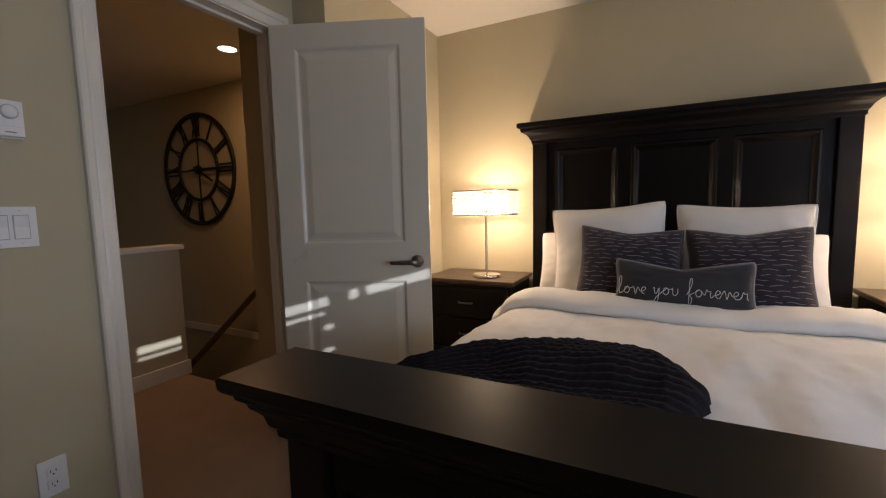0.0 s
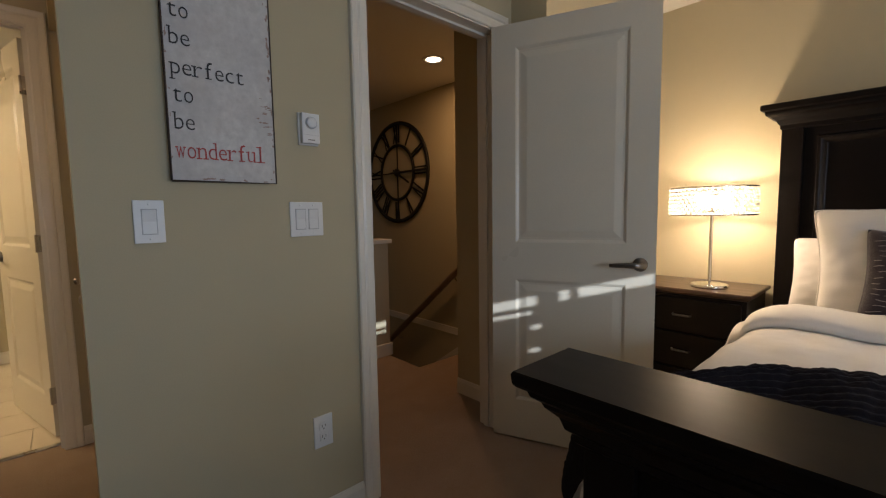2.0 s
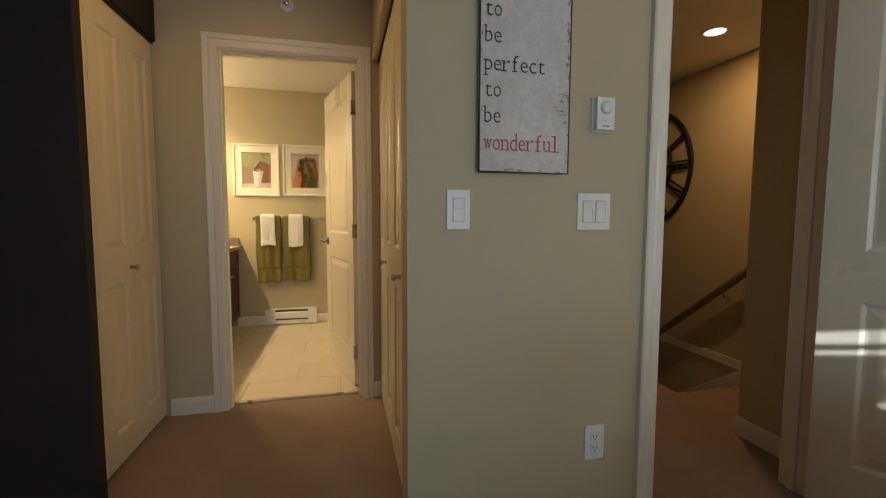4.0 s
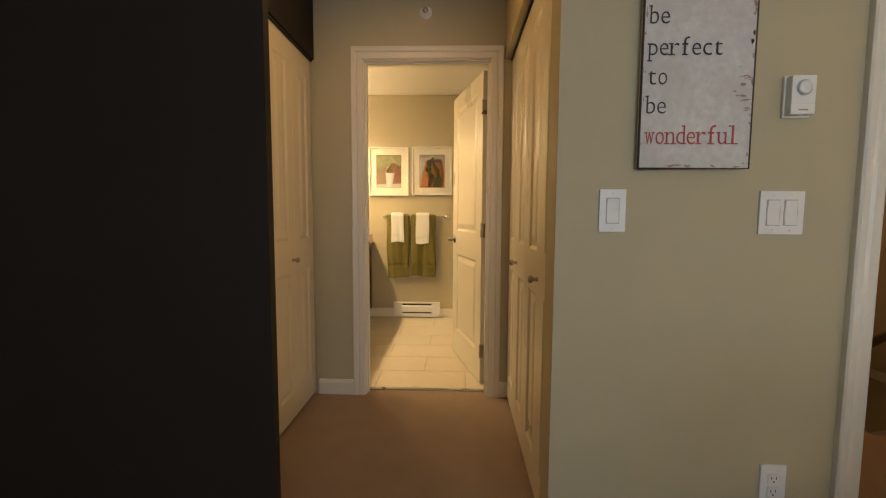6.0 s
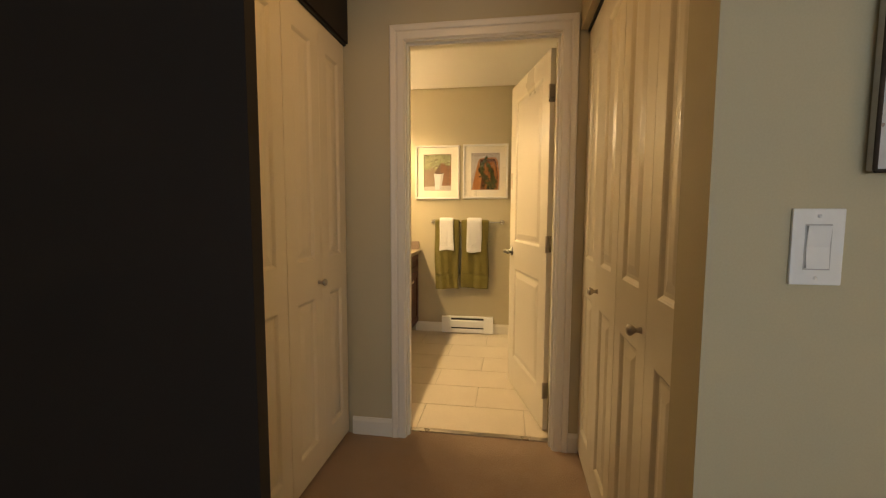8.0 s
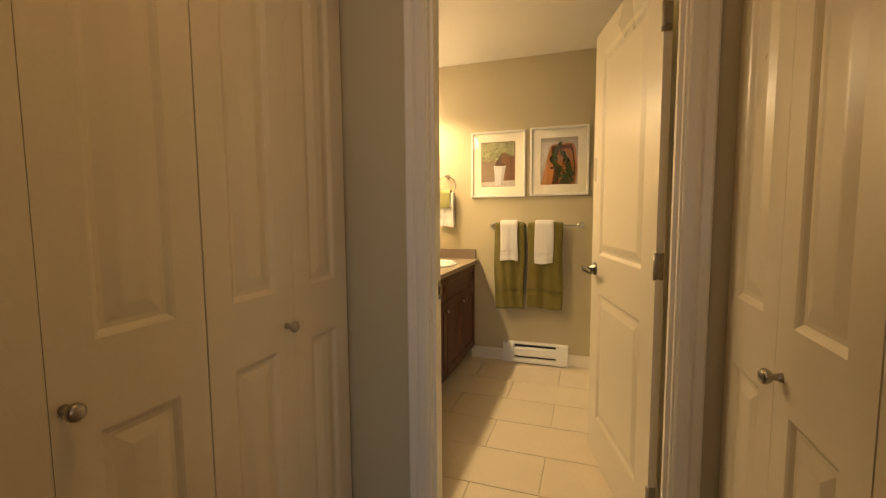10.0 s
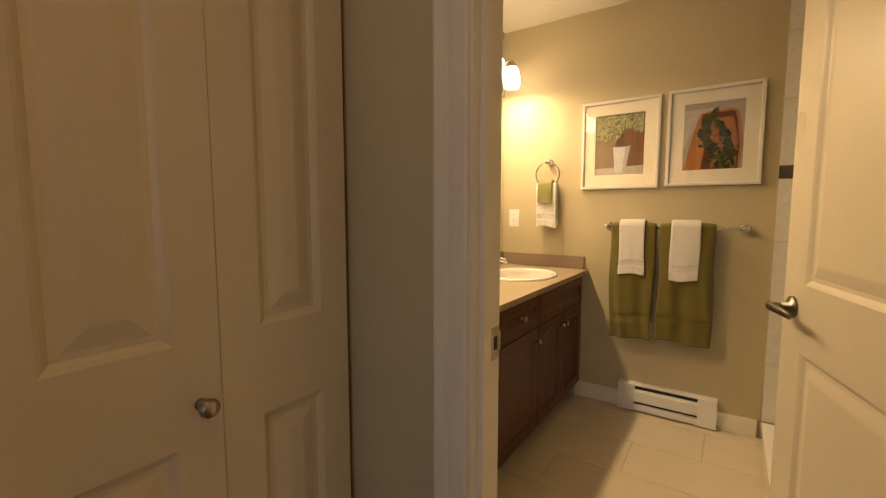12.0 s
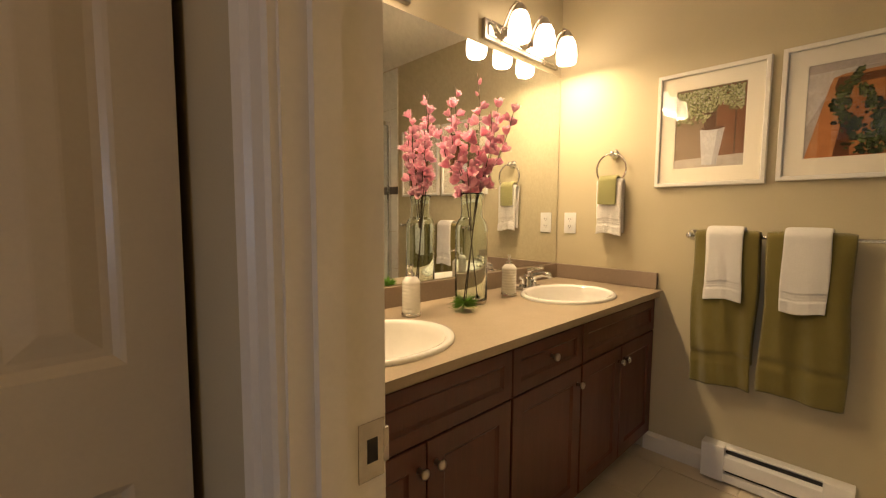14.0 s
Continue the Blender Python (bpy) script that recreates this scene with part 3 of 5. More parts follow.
# plates face +x on the sign wall: local x runs along +y
wall_plate("light_switch", pose(WX, 0.134, 1.145, 0, 0, 90), 0.072, 0.118, "white single rocker light switch", "switch", rockers=1)
wall_plate("light_switch", pose(WX, 0.588, 1.142, 0, 0, 90), 0.118, 0.118, "white double rocker light switch", "switch", rockers=2)
wall_plate("wall_outlet", pose(WX, 0.616, 0.365, 0, 0, 90), 0.072, 0.118, "white double socket above the baseboard", "outlet", sockets=2)
wall_plate("wall_outlet", pose(BK, -1.714, 1.150, 0, 0, 90), 0.072, 0.118, "white double socket beside the mirror", "outlet", sockets=2)

th = thing("thermostat", pose(WX, 0.604, 1.448, 0, 0, 90), "white dial thermostat on the beige wall", "thermostat")
part("backplate", box(-0.035, -0.010, -0.054, 0.035, 0, 0.054, 0.003), PLASTIC, th)
part("cover", box(-0.031, -0.032, -0.050, 0.031, -0.010, 0.050, 0.004), PLASTIC, th)
part("dial", lathe([(0, 0), (0.018, 0), (0.018, 0.004), (0.015, 0.007), (0, 0.007)], 28), PLASTIC, th, m=pose(0.0, -0.032, 0.018, 90, 0, 0))
part("dial_ring", lathe([(0.0185, 0), (0.0205, 0), (0.0205, 0.0012), (0.0185, 0.0012)], 28), GREYLINE, th, m=pose(0.0, -0.032, 0.018, 90, 0, 0))
part("seam", box(-0.031, -0.0326, -0.0222, 0.031, -0.0318, -0.0216), GREYLINE, th)
part("mark", box(-0.012, -0.0326, -0.040, 0.012, -0.0318, -0.037), DARKNICK, th)

spr = thing("sprinkler_head", pose(BX, -0.488, 2.305, 0, 0, 90), "white wall sprinkler with a chrome deflector above the door", "sprinkler")
part("escutcheon", lathe([(0, 0), (0.036, 0), (0.037, 0.004), (0.030, 0.010), (0.012, 0.013), (0, 0.013)], 28), PLASTIC, spr, m=pose(0, 0, 0, 90, 0, 0))
part("deflector", lathe([(0, 0), (0.006, 0), (0.006, 0.03), (0.017, 0.032), (0.017, 0.034), (0, 0.034)], 18), CHROME, spr, m=pose(0, -0.012, 0, 90, 0, 0))

# strike plate on the bathroom lining
sk = thing("strike_plate", pose(-3.072, OY0, 0.93), "satin nickel strike plate on the door lining", "strike plate")
bm = box(-0.017, 0, -0.034, 0.017, 0.0015, 0.034)
box(-0.024, -0.004, -0.020, -0.0165, 0.0015, 0.020, bm=bm)
part("plate", bm, NICKEL, sk)
part("latch_hole", box(-0.008, 0.001, -0.014, 0.006, 0.0019, 0.014), SLOT, sk)


# ---- sign ----
sg = thing("wall_sign", pose(WX, 0.3365, 1.564, 0, 0, 90), "distressed white wooden sign with typewriter lettering", "sign")
part("board", box(-0.145, -0.022, -0.305, 0.145, -0.002, 0.505, 0.004), SIGNBOARD, sg)
edge = tube([(-0.145, -0.020, -0.305), (0.145, -0.020, -0.305), (0.145, -0.020, 0.505), (-0.145, -0.020, 0.505), (-0.145, -0.020, -0.305)], 0.0032, 6)
part("worn_edge", edge, SIGNEDGE, sg, "worn brown board edge")
# serifs of the typewriter face: stem, level, reach to each side
SERIFS = {"b": "lal", "p": "lxl lpb", "r": "lbb lxl", "f": "fbb", "w": "lxb rxb", "n": "lxl lbb rbb", "d": "ral rbr", "u": "lxl rxl rbr", "l": "lal lbb", "h": "lal lbb rbb", "a": "rbr", "v": "lxb rxb", "t": "", "o": "", "e": "", "c": ""}


def typed(word, size, material, x, z, pitch):
    for i, ch in enumerate(word):
        ob = letters(ch, size, material, pose(0, 0, 0), sg, "letter", offset=-0.0008)
        co = [v.co for v in ob.data.vertices]
        x0, x1 = min(c.x for c in co), max(c.x for c in co)
        y0, y1 = min(c.y for c in co), max(c.y for c in co)
        wide = min(1.15, 0.80 * pitch / (x1 - x0)) if ch not in "lft" else 1.0
        sw = 0.085 * size
        bm = bmesh.new()
        bm.from_mesh(ob.data)
        for code in SERIFS[ch].split():
            sx = {"l": x0 + sw / 2, "r": x1 - sw / 2, "f": x0 + 0.42 * (x1 - x0)}[code[0]]
            sy = {"a": y1 - 0.028 * size, "x": min(y1, 0.50 * size) - 0.028 * size, "b": 0.024 * size, "p": y0 + 0.024 * size}[code[1]]
            r_ = 0.115 * size
            if ch == "l":
                r_ = 0.17 * size
            a_, b_ = (r_ if code[2] in "lb" else sw / 2), (r_ if code[2] in "rb" else sw / 2)
            box(sx - a_, sy - 0.020 * size, -0.0008, sx + b_, sy + 0.020 * size, 0.0008, bm=bm)
        bm.to_mesh(ob.data)
        bm.free()
        ob.matrix_basis = pose(x + (i + 0.5) * pitch, -0.0232, z, 90, 0, 0) @ Matrix.Diagonal((wide, 1, 1, 1)) @ Matrix.Translation((-(x0 + x1) / 2, 0, 0))


for word, z, size, m_ in (("have", 0.228, 0.070, INK), ("to", 0.142, 0.070, INK), ("be", 0.068, 0.070, INK), ("perfect", -0.012, 0.070, INK), ("to", -0.087, 0.070, INK), ("be", -0.162, 0.070, INK), ("wonderful", -0.242, 0.074, REDINK)):
    typed(word, size, m_, -0.133, z, 0.0279 if len(word) < 8 else 0.0272)
random.seed(5)
for i in range(74):
    side = random.choice((1, 1, 1, -1))
    x = side * (0.143 - abs(random.gauss(0, 0.005)))
    z = random.uniform(-0.30, 0.48)
    long_, tall = random.uniform(0.0015, 0.0045), random.uniform(0.004, 0.014)
    if i < 22:
        x, z = 0.136 - abs(random.gauss(0, 0.016)), random.choice((-0.045, -0.068, -0.088, -0.108, -0.116, -0.128, -0.150)) + random.gauss(0, 0.003)
        long_, tall = random.uniform(0.004, 0.014), random.uniform(0.0012, 0.003)
    elif i < 30:
        x, z = random.uniform(-0.14, 0.14), -0.301 + abs(random.gauss(0, 0.004))
        long_, tall = random.uniform(0.004, 0.012), random.uniform(0.002, 0.004)
    chip = bmesh.new()
    n = 9
    chip.faces.new([chip.verts.new((long_ * random.uniform(0.5, 1.1) * math.cos(2 * math.pi * k_ / n), tall * random.uniform(0.4, 1.1) * math.sin(2 * math.pi * k_ / n), 0.0004)) for k_ in range(n)])
    part("chipped_paint", chip, CHIPS, sg, m=pose(max(-0.1435, min(0.1435, x)), -0.0221, z, 90, 0, 0))


# ---- landing ----
def roman_clock(m, r):
    c = thing("wall_clock", m, "large black open-work iron wall clock with roman numerals", "clock")
    for name, ra, t in (("outer_ring", r, 0.020), ("inner_ring", r * 0.56, 0.014)):
        part(name, lathe([(ra - 2 * t, 0.0), (ra, 0.0), (ra, 0.016), (ra - t, 0.022), (ra - 2 * t, 0.016), (ra - 2 * t, 0.0)], 64), BLACKIRON, c, m=pose(0, -0.010, 0, 90, 0, 0))
    words = ("XII", "I", "II", "III", "IV", "V", "VI", "VII", "VIII", "IX", "X", "XI")
    ri, ro = r * 0.58, r * 0.955
    for k, w in enumerate(words):
        bm = bmesh.new()
        x = 0.0
        strokes = []
        for ch in w:
            if ch == "I":
                strokes.append((x, x, 0.017))
                x += 0.034
            elif ch == "V":
                strokes += [(x, x + 0.024, 0.017), (x + 0.048, x + 0.024, 0.010)]
                x += 0.062
            else:
                strokes += [(x, x + 0.050, 0.017), (x + 0.050, x, 0.010)]
                x += 0.064
        mid = (x - 0.034 if w[-1] == "I" else x - 0.014) / 2
        for xa, xb, t in strokes:
            box(-t / 2, -0.004, 0, t / 2, 0.004, ro - ri, bm=bm)
            vs = bm.verts[-8:]
            for v in vs:
                v.co.x += (xa if v.co.z > (ro - ri) / 2 else xb) - mid
        part("numeral", bm, BLACKIRON, c, m=pose(0, -0.018, 0, 0, 30 * k, 0) @ Matrix.Translation((0, 0, ri)))
    part("hub", lathe([(0, 0), (0.045, 0), (0.045, 0.02), (0.03, 0.03), (0, 0.03)], 24), BLACKIRON, c, m=pose(0, -0.008, 0, 90, 0, 0))
    part("minute_pointer", box(-0.010, -0.040, -0.10, 0.010, -0.036, r * 0.86, 0.001), BLACKIRON, c, m=pose(0, 0, 0, 0, 90, 0))
    part("hour_pointer", box(-0.012, -0.034, -0.06, 0.012, -0.030, r * 0.46, 0.001), BLACKIRON, c, m=pose(0, 0, 0, 0, 118, 0))
    part("cross_bar", box(-0.007, -0.012, -r * 0.97, 0.007, -0.006, r * 0.97), BLACKIRON, c)
    part("cross_bar", box(-r * 0.97, -0.012, -0.007, r * 0.97, -0.006, 0.007), BLACKIRON, c)
    return c


roman_clock(pose(-4.12, 2.85, 1.61), 0.565)

hr = thing("handrail", pose(0, 0, 0), "brown wooden stair handrail on the wall", "handrail")
part("rail", tube([(-2.30, 2.77, 1.16), (-2.55, 2.77, 1.03), (-4.6, 2.77, -0.62)], 0.031, 12), RAILW, hr)
for x in (-3.14, -4.1):
    z = 1.03 - (-2.55 - x) * 0.805
    part("bracket", tube([(x, 2.848, z - 0.075), (x, 2.80, z - 0.07), (x, 2.772, z - 0.02)], 0.006, 8), NICKEL, hr)


def downlight(x, y, watts, label, colour=WARM):
    d = thing("recessed_light", pose(x, y, H), label, "ceiling light")
    part("trim_ring", lathe([(0.062, 0.004), (0.062, -0.004), (0.085, -0.006), (0.092, -0.003), (0.092, 0.002)], 32), TRIM, d)
    part("lens", lathe([(0, -0.0015), (0.062, -0.0015)], 32), POTGLOW, d)
    lamp = area_lamp("downlight", (x, y, H - 0.012), (x, y, 0), 0.12, 0.12, watts, colour)
    lamp.data.shape = "DISK"
    return d


downlight(-2.865, 2.305, 9.0, "lit recessed ceiling light above the stairs", (1.0, 0.54, 0.22))
# added lamp with no known fixture, to warm the closet doors and hall
downlight(-2.15, -0.62, 3.2, "unseen recessed light added to brighten the closet hall", (1.0, 0.53, 0.14))


# ---- bed ----
BC = 0.128      # middle of the bed
bed = thing("bed", pose(BC, 0, 0), "espresso wooden panel bed with a crown-moulded headboard", "bed")


def crown(x0, x1, y0, y1, z, prof, bm=None, ky=1.0):
    """Moulding that steps out round a slab on three sides; prof is (outset, height) from the foot up."""
    out = bm or bmesh.new()
    loops = [[out.verts.new(p) for p in ((x0 - u, y0 - u * ky, z + h), (x1 + u, y0 - u * ky, z + h), (x1 + u, y1 + u * ky, z + h), (x0 - u, y1 + u * ky, z + h))] for u, h in prof]
    for a, b in zip(loops, loops[1:]):
        for i in range(4):
            out.faces.new((a[i], a[(i + 1) % 4], b[(i + 1) % 4], b[i]))
    out.faces.new(loops[0][::-1])
    out.faces.new(loops[-1])
    return out


def framed_panel(x0, x1, z0, z1, y, bm=None):
    """Recessed panel with an ogee edge, facing -y; its field lies 16 mm back."""
    out = bm or bmesh.new()
    loops = []
    for inset, d in ((0, 0), (0.004, -0.004), (0.014, -0.005), (0.020, -0.001), (0.028, 0.006), (0.036, 0.016), (0.040, 0.018)):
        loops.append([out.verts.new(p) for p in ((x0 + inset, y + d, z0 + inset), (x1 - inset, y + d, z0 + inset), (x1 - inset, y + d, z1 - inset), (x0 + inset, y + d, z1 - inset))])
    for a, b in zip(loops, loops[1:]):
        for i in range(4):
            out.faces.new((a[i], a[(i + 1) % 4], b[(i + 1) % 4], b[i]))
    out.faces.new(loops[-1])
    return out


HF = 2.775      # front of the headboard
HT = 1.575
for s in (-1, 1):
    part("post", box(s * 0.784 - 0.045 - s * 0.045, HF - 0.02, 0, s * 0.784 + 0.045 - s * 0.045, HF + 0.08, HT, 0.005), ESPRESSO, bed)
hb = box(-0.696, HF + 0.026, 0.25, 0.696, HF + 0.06, HT)
part("headboard_panel", hb, ESPRESSO, bed)
part("top_rail", box(-0.696, HF, HT - 0.062, 0.696, HF + 0.026, HT), ESPRESSO, bed)
for xa, xb in ((-0.696, -0.642), (-0.282, -0.212), (0.212, 0.282), (0.642, 0.696)):
    part("stile", box(xa, HF, 0.30, xb, HF + 0.026, HT - 0.062), ESPRESSO, bed)
for x0, x1 in ((-0.656, -0.268), (-0.226, 0.226), (0.268, 0.656)):
    part("raised_panel", framed_panel(x0 + 0.014, x1 - 0.014, 0.45, HT - 0.064, HF - 0.001), ESPRESSO, bed)
CROWN = [(0.0, 0.0), (0.006, 0.004), (0.006, 0.022), (0.014, 0.030), (0.022, 0.048), (0.040, 0.064), (0.058, 0.072), (0.062, 0.080), (0.062, 0.092), (0.078, 0.098), (0.080, 0.104), (0.080, 0.120), (0.076, 0.126)]
part("crown_moulding", crown(-0.784, 0.784, HF - 0.02, HF + 0.08, HT - 0.02, CROWN), ESPRESSO, bed)
# footboard
FZ = 0.86
for s in (-1, 1):
    part("foot_post", box(s * 0.686 - 0.045 - s * 0.045, 0.610, 0, s * 0.686 + 0.045 - s * 0.045, 0.690, FZ - 0.08, 0.004), ESPRESSO, bed)
bm = box(-0.65, 0.640, 0.2, 0.65, 0.670, FZ - 0.08)
for x in (-0.65, -0.25, 0.17, 0.57):
    box(x, 0.625, 0.28, x + 0.08, 0.641, FZ - 0.20, bm=bm)
box(-0.65, 0.625, FZ - 0.20, 0.65, 0.641, FZ - 0.08, bm=bm)
box(-0.65, 0.625, 0.18, 0.65, 0.641, 0.28, bm=bm)
part("footboard_panel", bm, ESPRESSO, bed)
FOOT = [(0.0, 0.0), (0.008, 0.004), (0.010, 0.018), (0.022, 0.024), (0.030, 0.044), (0.052, 0.058), (0.056, 0.066), (0.074, 0.074), (0.078, 0.084), (0.096, 0.088), (0.102, 0.094), (0.104, 0.112), (0.100, 0.118)]
part("foot_cap", crown(-0.690, 0.690, 0.605, 0.705, FZ - 0.118, [(u * 1.12, h) for u, h in FOOT], ky=0.42), ESPRESSO, bed)
for s in (-1, 1):
    part("side_rail", box(s * 0.775 - 0.015, 0.691, 0.22, s * 0.775 + 0.015, HF, 0.42, 0.003), ESPRESSO, bed)

mt = thing("mattress", pose(BC, 0, 0), "white mattress on the wooden bed", "mattress")
part("body", box(-0.755, 0.70, 0.30, 0.755, 2.74, 0.60, 0.05, seg=4), LINEN, mt)

# duvet, folded back before the pillows and hanging over both sides
noise.seed_set(3)


def duvet_point(u, v):
    y = 0.88 + v * 1.46
    half = 0.775
    arc = (u - 0.5) * 2.30
    top = 0.655 + 0.028 * math.sin(math.pi * min(1, v * 1.05)) + 0.012 * noise.noise((arc * 3, y * 3, 0))
    top += 0.010 * noise.noise((arc * 9, y * 5, 2.0)) + 0.005 * noise.noise((arc * 26, y * 9, 4.0)) + 0.0025 * noise.noise((arc * 60, y * 22, 5.0))
    a = abs(arc)
    s = 1 if arc > 0 else -1
    r = 0.10
    flat = half - r
    if a < flat:
        x, z = a, top
    elif a < flat + r * math.pi / 2:
        th_ = (a - flat) / r
        x, z = flat + r * math.sin(th_), top - r * (1 - math.cos(th_))
    else:
        d = a - flat - r * math.pi / 2
        wave = 0.022 * math.sin(y * 17 + s) + 0.014 * math.sin(y * 31)
        x, z = half + 0.03 + wave * min(1, d * 6) + 0.16 * d, top - r - d * 0.9
    return (s * x, y, z)


dv = thing("duvet", pose(BC, 0, 0), "white cotton duvet spread over the bed", "duvet")
dm = part("cover", grid(120, 96, duvet_point), LINEN, dv)


def fold_point(u, v):
    """The turned-back roll of the duvet."""
    x0, y0, z0 = duvet_point(u, 0.811)
    th_ = v * math.pi * 1.15 - 0.12
    w = 0.30 + 0.02 * noise.noise((u * 7, 1.0, 0))
    lift = 0.062 + 0.012 * noise.noise((u * 9, 3.0, 0)) + 0.006 * noise.noise((u * 30, v * 6, 0))
    y = y0 + 0.28 - w * (0.5 - 0.5 * math.cos(th_)) + 0.012 * math.sin(u * 9)
    return (x0 * (1 + 0.012 * math.sin(th_)), y, z0 + 0.006 + lift * math.sin(th_) ** 0.6 if math.sin(th_) > 0 else z0 + 0.004)


part("turned_back_edge", grid(110, 22, fold_point), LINEN, dv)


def pillow(name, m, w, h, t, material, label, cat="pillow", group="", piping=None, ears=0.06, seed=0, earz=None, notch=2.0):
    """A stuffed cushion in the local x-z plane, facing -y."""
    p = thing(name, m, label, cat, group)
    n = 30
    earz = ears if earz is None else earz

    def pt(u, v, s):
        a, b = 2 * u - 1, 2 * v - 1
        x = a * w / 2 * (1 - ears * (1 - b * b) * abs(a) ** 3)
        z = b * h / 2 * (1 - (earz if b > 0 else ears) * (1 - abs(a) ** (notch if b > 0 else 2)) * abs(b) ** (3 if notch == 2.0 or b < 0 else 1))
        corner = 1 - 0.045 * (a * a * b * b) ** 3
        x, z = x * corner, z * corner
        f = max(0.0, (1 - abs(a) ** 2.6)) ** 0.55 * max(0.0, (1 - abs(b) ** 2.6)) ** 0.55
        y = s * t / 2 * f * (1 + 0.10 * noise.noise((a * 1.7 + seed, b * 1.7, s)))
        y += (0.007 * noise.noise((a * 5 + seed, b * 5, 3)) + 0.004 * noise.noise((a * 12, b * 12 + seed, 3))) * min(1, f * 2)
        return (x, y, z)
    bm = grid(n, n, lambda u, v: pt(u, v, -1))
    grid(n, n, lambda u, v: pt(u, v, 1), bm=bm)
    bmesh.ops.remove_doubles(bm, verts=bm.verts[:], dist=0.0008)
    part("cover", bm, material, p)
    if piping:
        ring = [pt(i / 20, 0, -1) for i in range(20)] + [pt(1, i / 20, -1) for i in range(20)] + [pt(1 - i / 20, 1, -1) for i in range(20)] + [pt(0, 1 - i / 20, -1) for i in range(21)]
        part("piping", tube(ring, 0.0045, 6, caps=False), piping, p)
    return p, pt


pillow("sleeping_pillow", pose(BC - 0.40, 2.60, 0.82, -18, 0, 2), 0.60, 0.40, 0.20, LINEN, "white sleeping pillow propped against the headboard", group="sleeping pillows", seed=1)
pillow("sleeping_pillow", pose(BC + 0.36, 2.60, 0.82, -18, 0, -2), 0.60, 0.40, 0.20, LINEN, "white sleeping pillow propped against the headboard", group="sleeping pillows", seed=2)
pillow("euro_pillow", pose(BC - 0.305, 2.49, 0.912, -16, -4, 1), 0.60, 0.53, 0.20, LINEN, "large white square pillow with piped edges", group="large white pillows", piping=LINEN, ears=0.10, seed=3)
pillow("euro_pillow", pose(BC + 0.295, 2.49, 0.905, -16, 1, -1), 0.58, 0.53, 0.20, LINEN, "large white square pillow with piped edges", group="large white pillows", piping=LINEN, ears=0.10, seed=4)


def dark_cushion(m, seed):
    p, pt = pillow("throw_cushion", m, 0.50, 0.44, 0.17, PURPFAB, "dark aubergine cushion with broken pale ripple stripes", group="dark cushions", seed=seed, ears=0.09, earz=0.20, notch=1.2)
    rnd = random.Random(seed)
    for row in range(17):
        v = 0.08 + row * 0.052
        u = 0.05 + rnd.random() * 0.06
        bm = bmesh.new()
        while u < 0.93:
            ln = rnd.uniform(0.05, 0.16)
            pts = []
            k = 7
            for i in range(k):
                uu = min(0.96, u + ln * i / (k - 1))
                q = Vector(pt(uu, v + 0.006 * math.sin(uu * 40 + row), -1))
                pts.append(q + Vector((0, -0.0015, 0)))
            if pts[-1].x - pts[0].x > 0.01:
                tube(pts, [0.0006] + [0.0014] * (k - 2) + [0.0006], 5, bm=bm)
            u += ln + rnd.uniform(0.02, 0.06)
        st = part("ripple_stripe", bm, STITCH, p)
        st["kind"] = "stuff"


dark_cushion(pose(BC - 0.195, 2.365, 0.850, -20, 3, 2), 11)
dark_cushion(pose(BC + 0.300, 2.355, 0.848, -20, -2, -2), 12)
lum, lpt = pillow("lumbar_cushion", pose(BC + 0.034, 2.205, 0.795, -16, 0, 0), 0.56, 0.245, 0.12, GREYFAB, "charcoal lumbar cushion with white script and pale piping", piping=STITCH, seed=20, ears=0.06, earz=0.42, notch=1.0)
# joined handwriting: each letter is a run of points on a 1-high body, and its width
PEN = {
    "l": ([(0, 0.05), (0.18, 0.50), (0.20, 0.84), (0.12, 0.90), (0.08, 0.60), (0.10, 0.10), (0.20, 0.0)], 0.32),
    "o": ([(0.20, 0.34), (0.07, 0.30), (0.05, 0.10), (0.16, 0.0), (0.28, 0.10), (0.27, 0.28), (0.20, 0.34), (0.30, 0.27)], 0.42),
    "v": ([(0, 0.30), (0.08, 0.34), (0.14, 0.04), (0.18, 0.0), (0.28, 0.33)], 0.40),
    "e": ([(0, 0.12), (0.20, 0.19), (0.24, 0.30), (0.14, 0.36), (0.05, 0.20), (0.10, 0.03), (0.22, 0.0)], 0.36),
    "y": ([(0, 0.30), (0.06, 0.34), (0.08, 0.10), (0.16, 0.05), (0.28, 0.33), (0.26, -0.05), (0.19, -0.36), (0.09, -0.30), (0.20, -0.08)], 0.42),
    "u": ([(0, 0.30), (0.05, 0.34), (0.06, 0.08), (0.14, 0.0), (0.26, 0.10), (0.28, 0.34), (0.28, 0.06)], 0.42),
    "f": ([(0, 0.05), (0.18, 0.40), (0.26, 0.80), (0.19, 0.90), (0.14, 0.60), (0.11, -0.30), (0.19, -0.38), (0.24, -0.10), (0.16, 0.07)], 0.36),
    "r": ([(0, 0.10), (0.08, 0.37), (0.14, 0.28), (0.25, 0.31), (0.24, 0.08), (0.30, 0.0)], 0.40),
}
pen_x = -0.262
